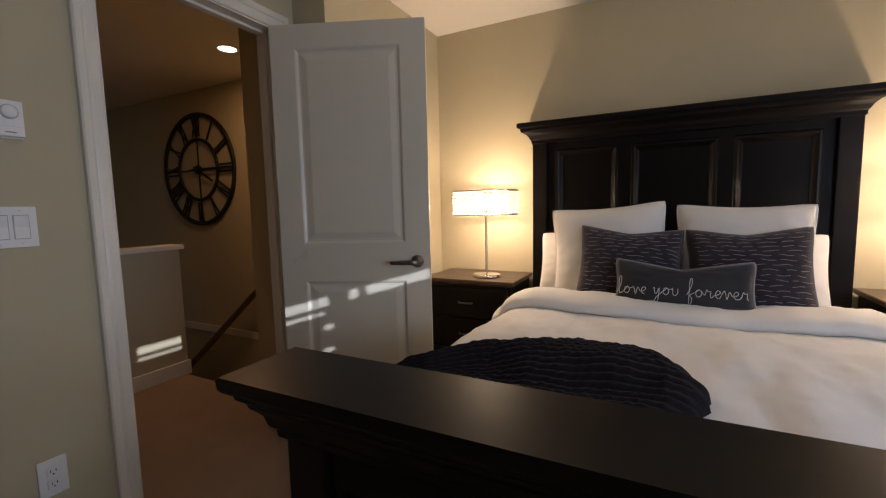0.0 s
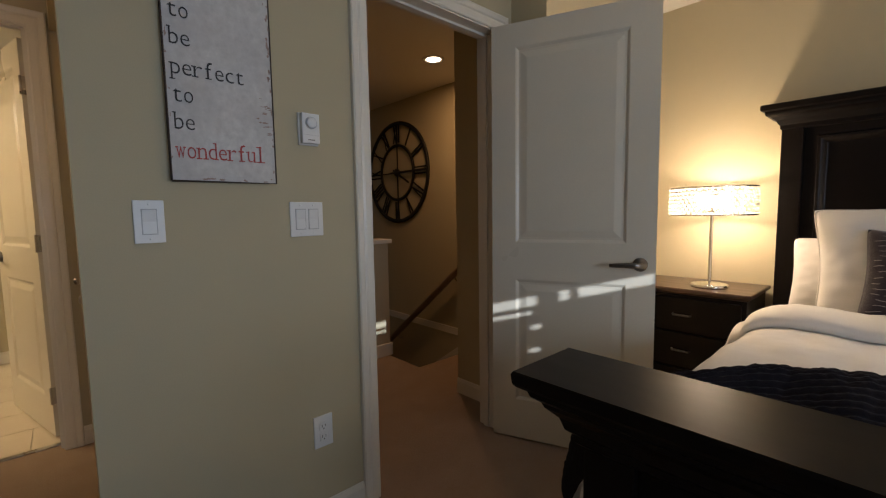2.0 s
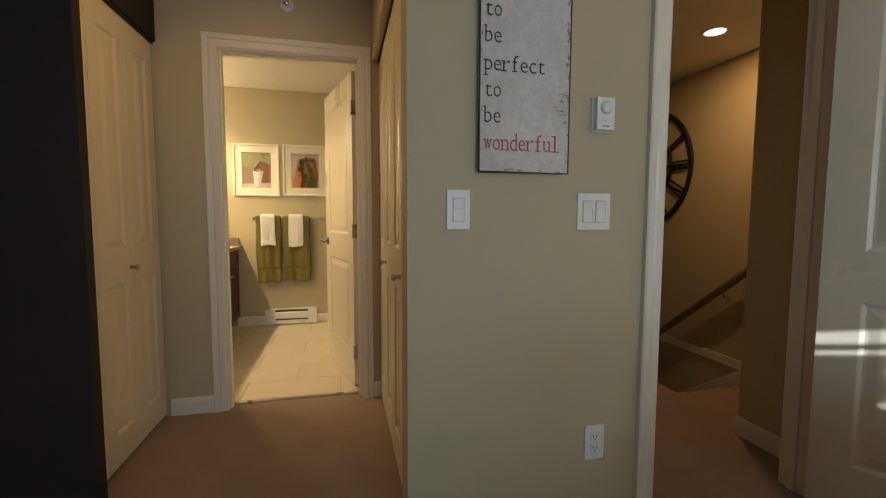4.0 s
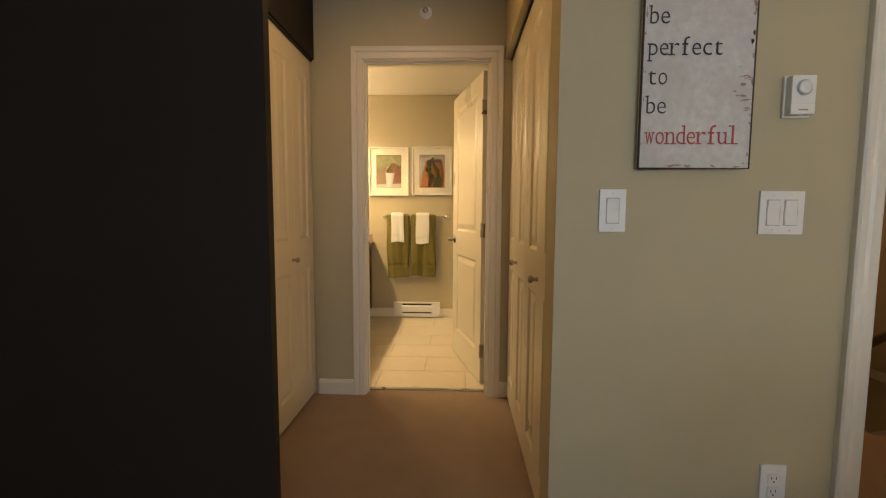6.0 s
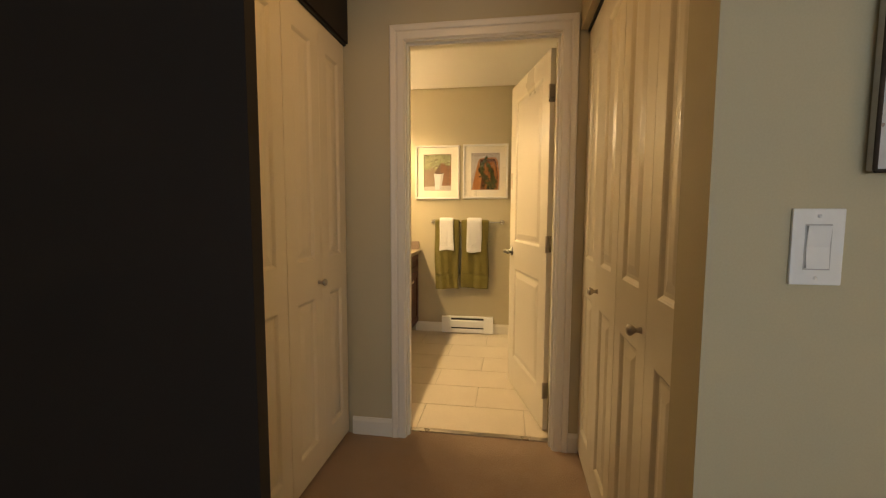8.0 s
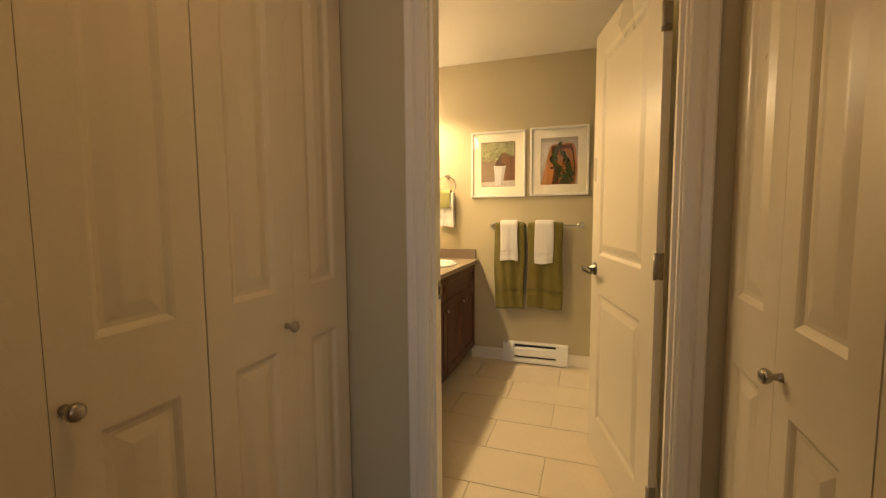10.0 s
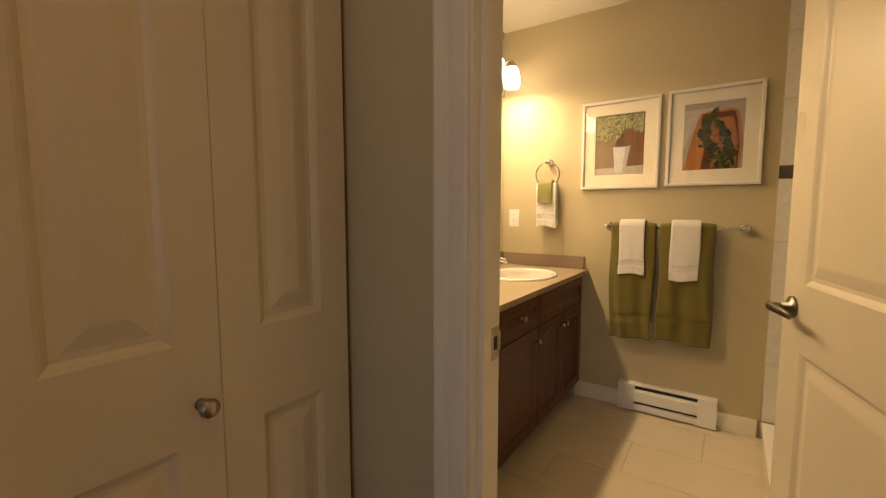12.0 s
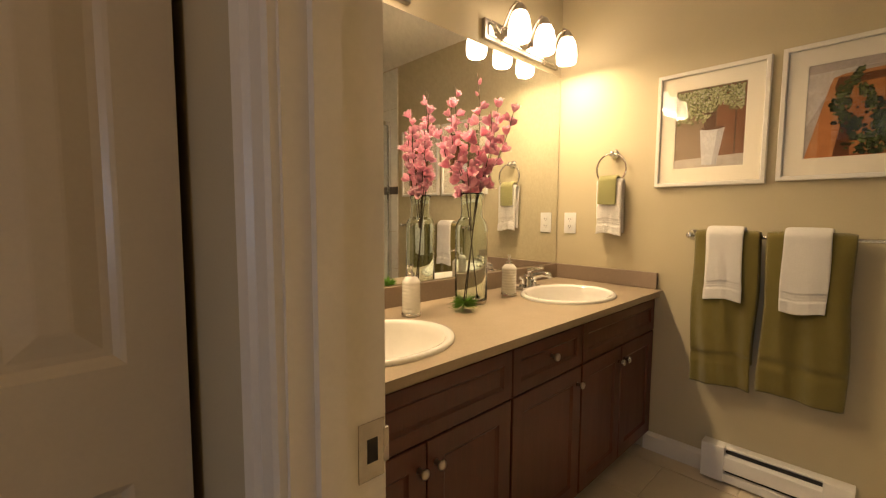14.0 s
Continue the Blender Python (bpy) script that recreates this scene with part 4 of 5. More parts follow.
for word in ("love", "you", "forever"):
    run = []
    for ch in word:
        run += [Vector((pen_x + x_ * 0.0865, -0.046 + z_ * 0.0865, 0)) for x_, z_ in PEN[ch][0]]
        pen_x += PEN[ch][1] * 0.0865
    line = []
    for i in range(len(run) - 1):
        p0, p1, p2, p3 = run[max(0, i - 1)], run[i], run[i + 1], run[min(len(run) - 1, i + 2)]
        for k in range(4):
            t_ = k / 4
            line.append(0.5 * (2 * p1 + (p2 - p0) * t_ + (2 * p0 - 5 * p1 + 4 * p2 - p3) * t_ ** 2 + (3 * p1 - p0 - 3 * p2 + p3) * t_ ** 3))
    stitched = []
    for p in line:
        u_, v_ = min(0.98, max(0.02, p.x / 0.56 + 0.5)), min(0.97, max(0.03, p.y / 0.245 + 0.5))
        stitched.append((p.x, lpt(u_, v_, -1)[1] - 0.0016, p.y))
    part("embroidered_word", tube(stitched, 0.0015, 6), THREAD, lum, "white embroidered script")
    pen_x += 0.020


def between(table, t):
    """Smooth steps through (t, value) pairs."""
    for (t0, a), (t1, b) in zip(table, table[1:]):
        if t <= t1:
            f = max(0.0, (t - t0) / (t1 - t0))
            return a + (b - a) * f
    return table[-1][1]


THROW_RIGHT = [(0, -0.10), (0.30, -0.01), (0.50, 0.050), (0.60, 0.055), (0.72, 0.015), (0.86, -0.045), (1, -0.115)]
THROW_BACK = [(-1.05, 1.02), (-0.74, 1.06), (-0.64, 1.13), (-0.56, 1.26), (-0.45, 1.36), (-0.33, 1.42), (-0.115, 1.475), (0.1, 1.475)]


def throw_point(u, v):
    """Thick waffle-knit throw bunched across the foot of the bed and over its side."""
    arc = -1.05 + u * (between(THROW_RIGHT, v) + 1.05)
    y = 0.89 + v * (between(THROW_BACK, arc) - 0.89)
    x, yy, z = duvet_point(min(0.99, max(0.01, arc / 2.30 + 0.5)), min(0.99, max(0.0, (y - 0.88) / 1.46)))
    wander = 1.2 * noise.noise((u * 3, v * 3, 1))
    cell = 0.0075 * abs(math.sin(v * 66 + wander)) * (0.55 + 0.45 * abs(math.sin(u * 118 + 1.2 * noise.noise((u * 3, v * 3, 5)))))
    fold = 0.018 * math.sin(v * 8.0 + u * 2.4) + 0.016 * noise.noise((u * 4.0, v * 4.0, 9))
    e = max(0.0, min(5 * u, 11 * (1 - u), 8 * v, 10 * (1 - v), 1))
    lift = (0.062 + fold + cell) * math.sqrt(1 - (1 - e) ** 2) + 0.003
    ragged = 0.006 * math.sin(v * 66 + wander) * (1 - e)
    if abs(arc) < 0.70:
        return (x + ragged, yy + ragged, z + lift)
    k = min(1, (abs(arc) - 0.70) / 0.12)
    return (x - 0.9 * lift * k, yy, z + lift * (1 - 0.7 * k))


tw = thing("throw_blanket", pose(BC, 0, 0), "charcoal ribbed knit throw crumpled across the bed", "blanket")
part("knit", grid(230, 180, throw_point), THROW, tw)


# ---- nightstands and lamps ----
def nightstand(m):
    n = thing("nightstand", m, "espresso nightstand with three drawers beside the bed", "nightstand", "nightstands")
    part("body", box(-0.29, -0.20, 0.06, 0.29, 0.20, 0.69, 0.004), ESPRESSO, n)
    part("top", crown(-0.29, 0.29, -0.20, 0.20, 0.688, [(0, 0), (0.006, 0.003), (0.014, 0.012), (0.018, 0.016), (0.018, 0.030), (0.014, 0.034)]), NSTOP, n)
    part("plinth", box(-0.30, -0.21, 0.0, 0.30, 0.20, 0.062, 0.004), ESPRESSO, n)
    for z0, z1 in ((0.09, 0.275), (0.29, 0.475), (0.49, 0.67)):
        d = part("drawer", box(-0.27, -0.222, z0, 0.27, -0.199, z1, 0.005), ESPRESSO, n)
        part("pull", tube([(-0.045, -0.222, (z0 + z1) / 2), (-0.04, -0.242, (z0 + z1) / 2), (0.04, -0.242, (z0 + z1) / 2), (0.045, -0.222, (z0 + z1) / 2)], 0.0055, 8), DARKNICK, d)
    return n


def bedside_lamp(m):
    l = thing("table_lamp", m, "chrome table lamp with a lit crystal-bead drum shade", "lamp", "bedside lamps")
    part("base", lathe([(0, 0), (0.088, 0), (0.090, 0.004), (0.090, 0.016), (0.086, 0.020), (0.020, 0.024), (0.012, 0.032), (0, 0.032)], 40), CHROME, l)
    part("stem", lathe([(0.009, 0.03), (0.009, 0.41), (0.014, 0.415), (0.014, 0.448), (0.0, 0.450)], 18), CHROME, l)
    R, z0, z1 = 0.205, 0.400, 0.545
    bm = bmesh.new()
    net = bmesh.new()
    rows, per = 7, 48
    for j in range(rows):
        z = z0 + 0.010 + j * (z1 - z0 - 0.020) / (rows - 1)
        for i in range(per):
            a = 2 * math.pi * (i + 0.5 * (j % 2)) / per
            out_ = Vector((math.cos(a), math.sin(a), 0))
            tan_, up = Vector((-math.sin(a), math.cos(a), 0)), Vector((0, 0, 1))
            c = out_ * R + up * z
            tip = bm.verts.new(c + out_ * 0.006)
            rim = [bm.verts.new(c + (tan_ * math.cos(k * math.pi / 3) + up * math.sin(k * math.pi / 3)) * 0.0102) for k in range(6)]
            wire = [[net.verts.new(c + out_ * 0.001 + (tan_ * math.cos((k + 0.5) * math.pi / 3) + up * math.sin((k + 0.5) * math.pi / 3)) * r) for k in range(6)] for r in (0.0103, 0.0113)]
            for k in range(6):
                net.faces.new((wire[0][k], wire[0][(k + 1) % 6], wire[1][(k + 1) % 6], wire[1][k]))
            for k in range(6):
                bm.faces.new((tip, rim[k], rim[(k + 1) % 6]))
    b = part("crystal_mesh", bm, CRYSTAL, l, "clear crystal bead mesh")
    b["kind"] = "stuff"
    part("wire_net", net, CHROME, l, "chrome wire net holding the beads")["kind"] = "stuff"
    for z in (z0, z1):
        part("shade_ring", lathe([(R - 0.004, z - 0.004), (R + 0.004, z - 0.004), (R + 0.004, z + 0.004), (R - 0.004, z + 0.004), (R - 0.004, z - 0.004)], 48), CHROME, l)
    for k in range(3):
        a = 2 * math.pi * k / 3 + 0.4
        part("spoke", tube([(0.012 * math.cos(a), 0.012 * math.sin(a), z0 + 0.004), (R * math.cos(a), R * math.sin(a), z0)], 0.002, 6), CHROME, l)
    for s in (-1, 1):
        part("bulb", lathe([(0, 0.0), (0.010, 0.004), (0.012, 0.02), (0.024, 0.045), (0.026, 0.06), (0.018, 0.078), (0, 0.084)], 14), BULBGLOW, l, "lit warm bulb", pose(s * 0.055, 0, 0.435))
    return l


nightstand(pose(-0.995, 2.655, 0))
nightstand(pose(1.255, 2.655, 0))
LAMPS = ((-0.912, 2.59), (1.175, 2.59))
for x, y in LAMPS:
    bedside_lamp(pose(x, y, 0.722))
    point_lamp("lamp_light", (x, y, 1.200), 32.0, LAMPW, 0.040)


# ---- bathroom floor tiles ----
fl = bpy.data.objects["bathroom_floor"]
TW, TL = 0.303, 0.600
bounds = [-3.087]
while bounds[-1] > BK + 0.01:
    bounds.append(max(BK, -3.39 - TW * (len(bounds) - 1)))
shared = {}
for i, (xa, xb) in enumerate(zip(bounds, bounds[1:])):
    y = -1.43 - (0.0 if i % 2 == 0 else 0.295) - TL
    while y < 0.72:
        a, b = max(MY, y), min(0.72, y + TL)
        if b - a > 0.02:
            key = (round(xa - xb, 3), round(b - a, 3))
            if key not in shared:
                w, l = key
                shared[key] = mesh_of("tile", crown(0.0025, w - 0.0025, 0.0025, l - 0.0025, -0.004, [(0, 0), (0, 0.0035), (-0.0015, 0.005)]), TILE)
            t_ = new("tile", shared[key])
            t_.parent = fl
            t_.matrix_basis = pose(xb, a, 0)
        y += TL


# ---- vanity ----
CT = 0.830      # counter top
CF = -1.212     # counter front edge
SINKS = (-4.56, -3.50)
SY, SA, SB = -1.455, 0.245, 0.198


def counter_mesh():
    """Slab from the door wall to the end wall with two oval holes and a rounded nose."""
    bm = bmesh.new()
    x_lo, x_hi = BK + 0.002, BI - 0.002
    edges = [x_lo, -4.86, -4.26, -3.80, -3.20, x_hi]
    ya, yb = MY + 0.002, CF + 0.012
    for i in range(5):
        xa_, xb_ = edges[i], edges[i + 1]
        if i in (1, 3):
            cx = SINKS[0] if i == 1 else SINKS[1]
            angs = sorted([2 * math.pi * k_ / 48 for k_ in range(48)] + [math.atan2(y_ - SY, x_ - cx) % (2 * math.pi) for x_ in (xa_, xb_) for y_ in (ya, yb)])
            inner, outer, low = [], [], []
            for a in angs:
                c, s = math.cos(a), math.sin(a)
                inner.append(bm.verts.new((cx + (SA - 0.02) * c, SY + (SB - 0.02) * s, CT)))
                low.append(bm.verts.new((cx + (SA - 0.02) * c, SY + (SB - 0.02) * s, CT - 0.038)))
                ts = []
                if abs(c) > 1e-9:
                    ts.append(((xb_ if c > 0 else xa_) - cx) / c)
                if abs(s) > 1e-9:
                    ts.append(((yb if s > 0 else ya) - SY) / s)
                t_ = min(ts)
                outer.append(bm.verts.new((cx + t_ * c, SY + t_ * s, CT)))
            n = len(angs)
            for k_ in range(n):
                j = (k_ + 1) % n
                bm.faces.new((inner[k_], inner[j], outer[j], outer[k_]))
                bm.faces.new((low[k_], low[j], inner[j], inner[k_]))
        else:
            bm.faces.new([bm.verts.new(p) for p in ((xa_, ya, CT), (xb_, ya, CT), (xb_, yb, CT), (xa_, yb, CT))])
    nose = [(yb, CT), (CF + 0.004, CT - 0.003), (CF, CT - 0.010), (CF - 0.001, CT - 0.028), (CF + -0.004, CT - 0.036), (yb - 0.02, CT - 0.038)]
    rows_ = [[bm.verts.new((x_, y_, z_)) for y_, z_ in nose] for x_ in (x_lo, x_hi)]
    for k_ in range(len(nose) - 1):
        f = bm.faces.new((rows_[0][k_], rows_[1][k_], rows_[1][k_ + 1], rows_[0][k_ + 1]))
        f.smooth = True
    bmesh.ops.remove_doubles(bm, verts=bm.verts[:], dist=0.0005)
    return bm


ct = thing("countertop", pose(0, 0, 0), "taupe laminate countertop with two oval sinks let in", "countertop")
part("slab", counter_mesh(), LAMINATE, ct)
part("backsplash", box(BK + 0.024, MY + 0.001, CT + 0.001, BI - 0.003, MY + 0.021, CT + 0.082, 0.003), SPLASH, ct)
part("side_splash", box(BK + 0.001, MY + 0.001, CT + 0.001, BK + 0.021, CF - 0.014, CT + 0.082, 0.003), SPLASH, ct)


def shaker_front(x0, x1, z0, z1, y, bm=None):
    """A framed cabinet front that faces +y, with a bevelled recess."""
    out = bm or bmesh.new()
    fr = min(0.058, (z1 - z0) * 0.26)
    loops = []
    for inset, d in ((0.0, -0.018), (0.0, -0.002), (0.002, 0.0), (fr, 0.0), (fr + 0.004, -0.004), (fr + 0.010, -0.008)):
        loops.append([out.verts.new(p) for p in ((x0 + inset, y + d, z0 + inset), (x1 - inset, y + d, z0 + inset), (x1 - inset, y + d, z1 - inset), (x0 + inset, y + d, z1 - inset))])
    for a, b in zip(loops, loops[1:]):
        for i in range(4):
            out.faces.new((a[i], a[(i + 1) % 4], b[(i + 1) % 4], b[i]))
    out.faces.new(loops[-1])
    return out


def cab_knob(parent, x, z):
    part("knob", lathe([(0, 0), (0.008, 0), (0.006, 0.006), (0.005, 0.012), (0.011, 0.017), (0.014, 0.022), (0.013, 0.027), (0.007, 0.030), (0, 0.030)], 18), NICKEL, parent, "satin nickel knob", pose(x, CAB, z, -90, 0, 0))


CAB = CF - 0.022


def cabinet(x0, x1, doors, drawer_knob, label):
    c = thing("vanity_cabinet", pose(0, 0, 0), label, "cabinet", "vanity cabinets")
    part("body", box(x0 + 0.001, MY + 0.01, 0.095, x1 - 0.001, CAB - 0.019, 0.655), CHERRY, c)
    part("toe_kick", box(x0 + 0.001, MY + 0.01, 0.0, x1 - 0.001, CAB - 0.075, 0.094), CHERRY, c)
    d = part("drawer_front", shaker_front(x0 + 0.003, x1 - 0.003, 0.628, CT - 0.048, CAB), CHERRY, c)
    if drawer_knob:
        cab_knob(d, (x0 + x1) / 2, 0.712)
    for xa_, xb_, kx in doors:
        d = part("cabinet_door", shaker_front(xa_ + 0.002, xb_ - 0.002, 0.10, 0.622, CAB), CHERRY, c)
        cab_knob(d, kx, 0.558)


cabinet(BK + 0.004, -4.29, ((BK + 0.007, -4.645, -4.672), (-4.645, -4.293, -4.618)), False, "dark cherry sink cabinet with two framed doors")
cabinet(-4.29, -3.85, ((-4.287, -3.853, -4.255),), True, "dark cherry cabinet with a drawer over one door")
cabinet(-3.85, -3.10, ((-3.847, -3.495, -3.526), (-3.495, -3.103, -3.468)), False, "dark cherry sink cabinet with two framed doors")


def sink(x):
    s = thing("sink", pose(x, SY, CT), "white oval drop-in ceramic sink in the countertop", "sink", "sinks")
    prof = [(1.0, 0.0), (1.005, 0.006), (0.985, 0.012), (0.95, 0.014), (0.90, 0.011), (0.875, 0.002), (0.85, -0.02), (0.80, -0.06), (0.68, -0.10), (0.45, -0.125), (0.15, -0.135), (0.08, -0.137)]
    part("basin", lathe([(r * SA, z) for r, z in prof], 56, sy=SB / SA), CERAMIC, s)
    part("drain", lathe([(0, -0.134), (0.020, -0.134), (0.022, -0.137), (0.0, -0.139)], 20), CHROME, s)
    part("overflow", lathe([(0, 0), (0.007, 0), (0.007, 0.001), (0, 0.001)], 12), SLOT, s, m=pose(0.0, -SB * 0.80, -0.045, -70, 0, 0))
    return s


def faucet(x):
    f = thing("faucet", pose(x, MY + 0.125, CT), "chrome single-lever basin faucet", "faucet", "faucets")
    part("base_plate", box(-0.075, -0.026, 0.0, 0.075, 0.026, 0.016, 0.007), CHROME, f)
    part("body", lathe([(0.027, 0.014), (0.025, 0.03), (0.022, 0.055), (0.021, 0.07), (0.0, 0.076)], 24), CHROME, f)
    part("spout", tube([(0, 0.0, 0.045), (0, 0.04, 0.068), (0, 0.085, 0.082), (0, 0.118, 0.080), (0, 0.128, 0.066)], [0.019, 0.017, 0.0145, 0.013, 0.012], 12), CHROME, f)
    part("lever", tube([(0, 0.0, 0.072), (0, 0.004, 0.092), (0, 0.045, 0.104), (0, 0.085, 0.112)], [0.016, 0.014, 0.008, 0.006], 10), CHROME, f)
    for s in (-1, 1):
        part("handle", tube([(s * 0.052, 0, 0.012), (s * 0.052, 0, 0.045), (s * 0.060, 0.004, 0.056), (s * 0.085, 0.012, 0.062)], [0.014, 0.012, 0.009, 0.007], 10), CHROME, f)
    return f


for x in SINKS:
    sink(x)
    faucet(x)


def soap_dispenser(x, y):
    s = thing("soap_dispenser", pose(x, y, CT + 0.0005, 0, 0, 35), "white ribbed soap dispenser with a chrome pump", "soap dispenser", "soap dispensers")
    part("foot", lathe([(0, 0), (0.036, 0), (0.037, 0.004), (0.035, 0.010), (0.032, 0.012)], 28), CHROME, s)
    prof = [(0.032, 0.011)]
    for k_ in range(9):
        z_ = 0.014 + k_ * 0.0125
        prof += [(0.0325, z_), (0.0340, z_ + 0.004), (0.0340, z_ + 0.009), (0.0325, z_ + 0.0122)]
    prof += [(0.030, 0.130), (0.022, 0.140), (0.014, 0.143), (0, 0.143)]
    part("bottle", lathe(prof, 32), CERAMIC, s)
    part("collar", lathe([(0.013, 0.141), (0.014, 0.150), (0.012, 0.156), (0.006, 0.158), (0.005, 0.175), (0.009, 0.177), (0.009, 0.185), (0, 0.186)], 18), CHROME, s)
    part("nozzle", tube([(0, 0, 0.182), (0.02, 0, 0.184), (0.046, 0, 0.179)], [0.006, 0.0045, 0.0035], 8), CHROME, s)
    return s


soap_dispenser(-3.775, -1.635)
soap_dispenser(-4.352, -1.635)

# mirror
mi = thing("wall_mirror", pose(0, 0, 0), "large frameless wall mirror above the vanity", "mirror")
part("mirror_glass", box(BK + 0.012, MY + 0.001, CT + 0.086, -3.15, MY + 0.006, 1.972, 0.001, seg=1), MIRROR, mi)

# three-lamp wall lights, one over each sink; the second shows only as a reflection in the picture glass
def vanity_light(cx):
    wl = thing("vanity_light", pose(cx, MY, 2.043), "bronze three-lamp wall light with frosted glass shades", "wall light", "vanity lights")
    part("back_plate", box(-0.312, 0.001, -0.045, 0.312, 0.024, 0.045, 0.004), NICKEL, wl)
    part("plate_rim", box(-0.292, 0.024, -0.028, 0.292, 0.031, 0.028, 0.003), CHROME, wl)
    for k_ in (-1, 0, 1):
        x = k_ * 0.205
        arm = part("arm", tube([(x, 0.028, 0.0), (x, 0.055, 0.045), (x, 0.085, 0.095), (x, 0.115, 0.115), (x, 0.135, 0.100)], 0.006, 10), NICKEL, wl)
        part("cap", lathe([(0.0, 0.012), (0.010, 0.010), (0.022, -0.004), (0.030, -0.022), (0.031, -0.030), (0.0, -0.030)], 22), NICKEL, arm, m=Matrix.Translation((x, 0.135, 0.092)))
        part("shade", lathe([(0.030, -0.028), (0.042, -0.050), (0.050, -0.085), (0.053, -0.120), (0.050, -0.148), (0.046, -0.156), (0.0, -0.150)], 26), SHADEGLOW, arm, "lit frosted glass shade", Matrix.Translation((x, 0.135, 0.092)))
        lamp_ = area_lamp("vanity_bulb", (cx + x, MY + 0.135, 1.974), (cx + x, MY + 0.135, 0.0), 0.075, 0.075, 6.0, (1.0, 0.735, 0.39))
        lamp_.data.shape = "DISK"


vanity_light(-4.64)
vanity_light(-3.58)

# vase with blossom twigs
VX, VY = -4.094, -1.634
vs_ = thing("glass_vase", pose(VX, VY, CT + 0.0008), "tall pale green glass bottle vase", "vase")
outer = [(0.0, 0.0), (0.052, 0.0), (0.060, 0.006), (0.0625, 0.02), (0.062, 0.30), (0.060, 0.325), (0.052, 0.342), (0.044, 0.350), (0.0415, 0.362), (0.0415, 0.425), (0.0455, 0.440), (0.0465, 0.448), (0.044, 0.450)]
inner = [(0.0405, 0.444), (0.0385, 0.425), (0.0385, 0.362), (0.041, 0.349), (0.0495, 0.339), (0.0565, 0.322), (0.0585, 0.30), (0.0585, 0.03), (0.050, 0.016), (0.0, 0.014)]
vg = part("bottle", lathe([(r * 1.07, z) for r, z in outer + inner], 40), BOTTLE, vs_)

fb = thing("flower_spray", pose(VX, VY, CT), "pink artificial blossom twigs standing in the glass vase", "flowers")
rnd = random.Random(21)


def blossom_mesh(seed, scale):
    """A cup of overlapping petals whose pale tips curl outwards."""
    r_ = random.Random(seed)
    bm = bmesh.new()
    for ring_, (n, flare, ln) in enumerate(((5, 0.62, 1.0), (4, 0.34, 0.92))):
        for k_ in range(n):
            a = 2 * math.pi * k_ / n + ring_ * 0.6 + r_.uniform(-0.2, 0.2)
            L = 0.031 * ln * scale * r_.uniform(0.9, 1.12)
            w = 0.0115 * scale
            fl = flare * r_.uniform(0.8, 1.25)
            cup = r_.uniform(0.8, 1.3)

            def fn(u, v, a=a, L=L, w=w, fl=fl, cup=cup):
                s = (u - 0.5) * 2
                wid = w * (0.30 + 0.70 * math.sin(math.pi * min(1, 0.05 + 0.72 * v))) * (1 - 0.75 * max(0, v - 0.72) / 0.28)
                x_ = 0.003 + L * (fl * math.sin(v * 1.7) * 0.62 + 0.42 * max(0, v - 0.62) ** 1.4 * cup)
                z_ = L * (v - 0.55 * max(0, v - 0.70) ** 1.5) - 0.0035 * s * s * scale * (v - 0.3)
                x_ -= 0.0045 * scale * s * s * math.sin(math.pi * min(1, v))
                y_ = s * wid
                return (x_ * math.cos(a) - y_ * math.sin(a), x_ * math.sin(a) + y_ * math.cos(a), z_)
            grid(4, 6, fn, bm=bm)
            bm.faces.ensure_lookup_table()
            for f in bm.faces[-4:]:
                f.material_index = 1
    me = mesh_of("blossom", bm, PINK)
    me.materials.append(PALEPINK)
    return me


blossoms = [blossom_mesh(i, 0.90 + 0.13 * (i % 3)) for i in range(6)]
leafbud = mesh_of("bud", lathe([(0, 0), (0.005, 0.004), (0.007, 0.012), (0.004, 0.022), (0, 0.026)], 8), PINK)
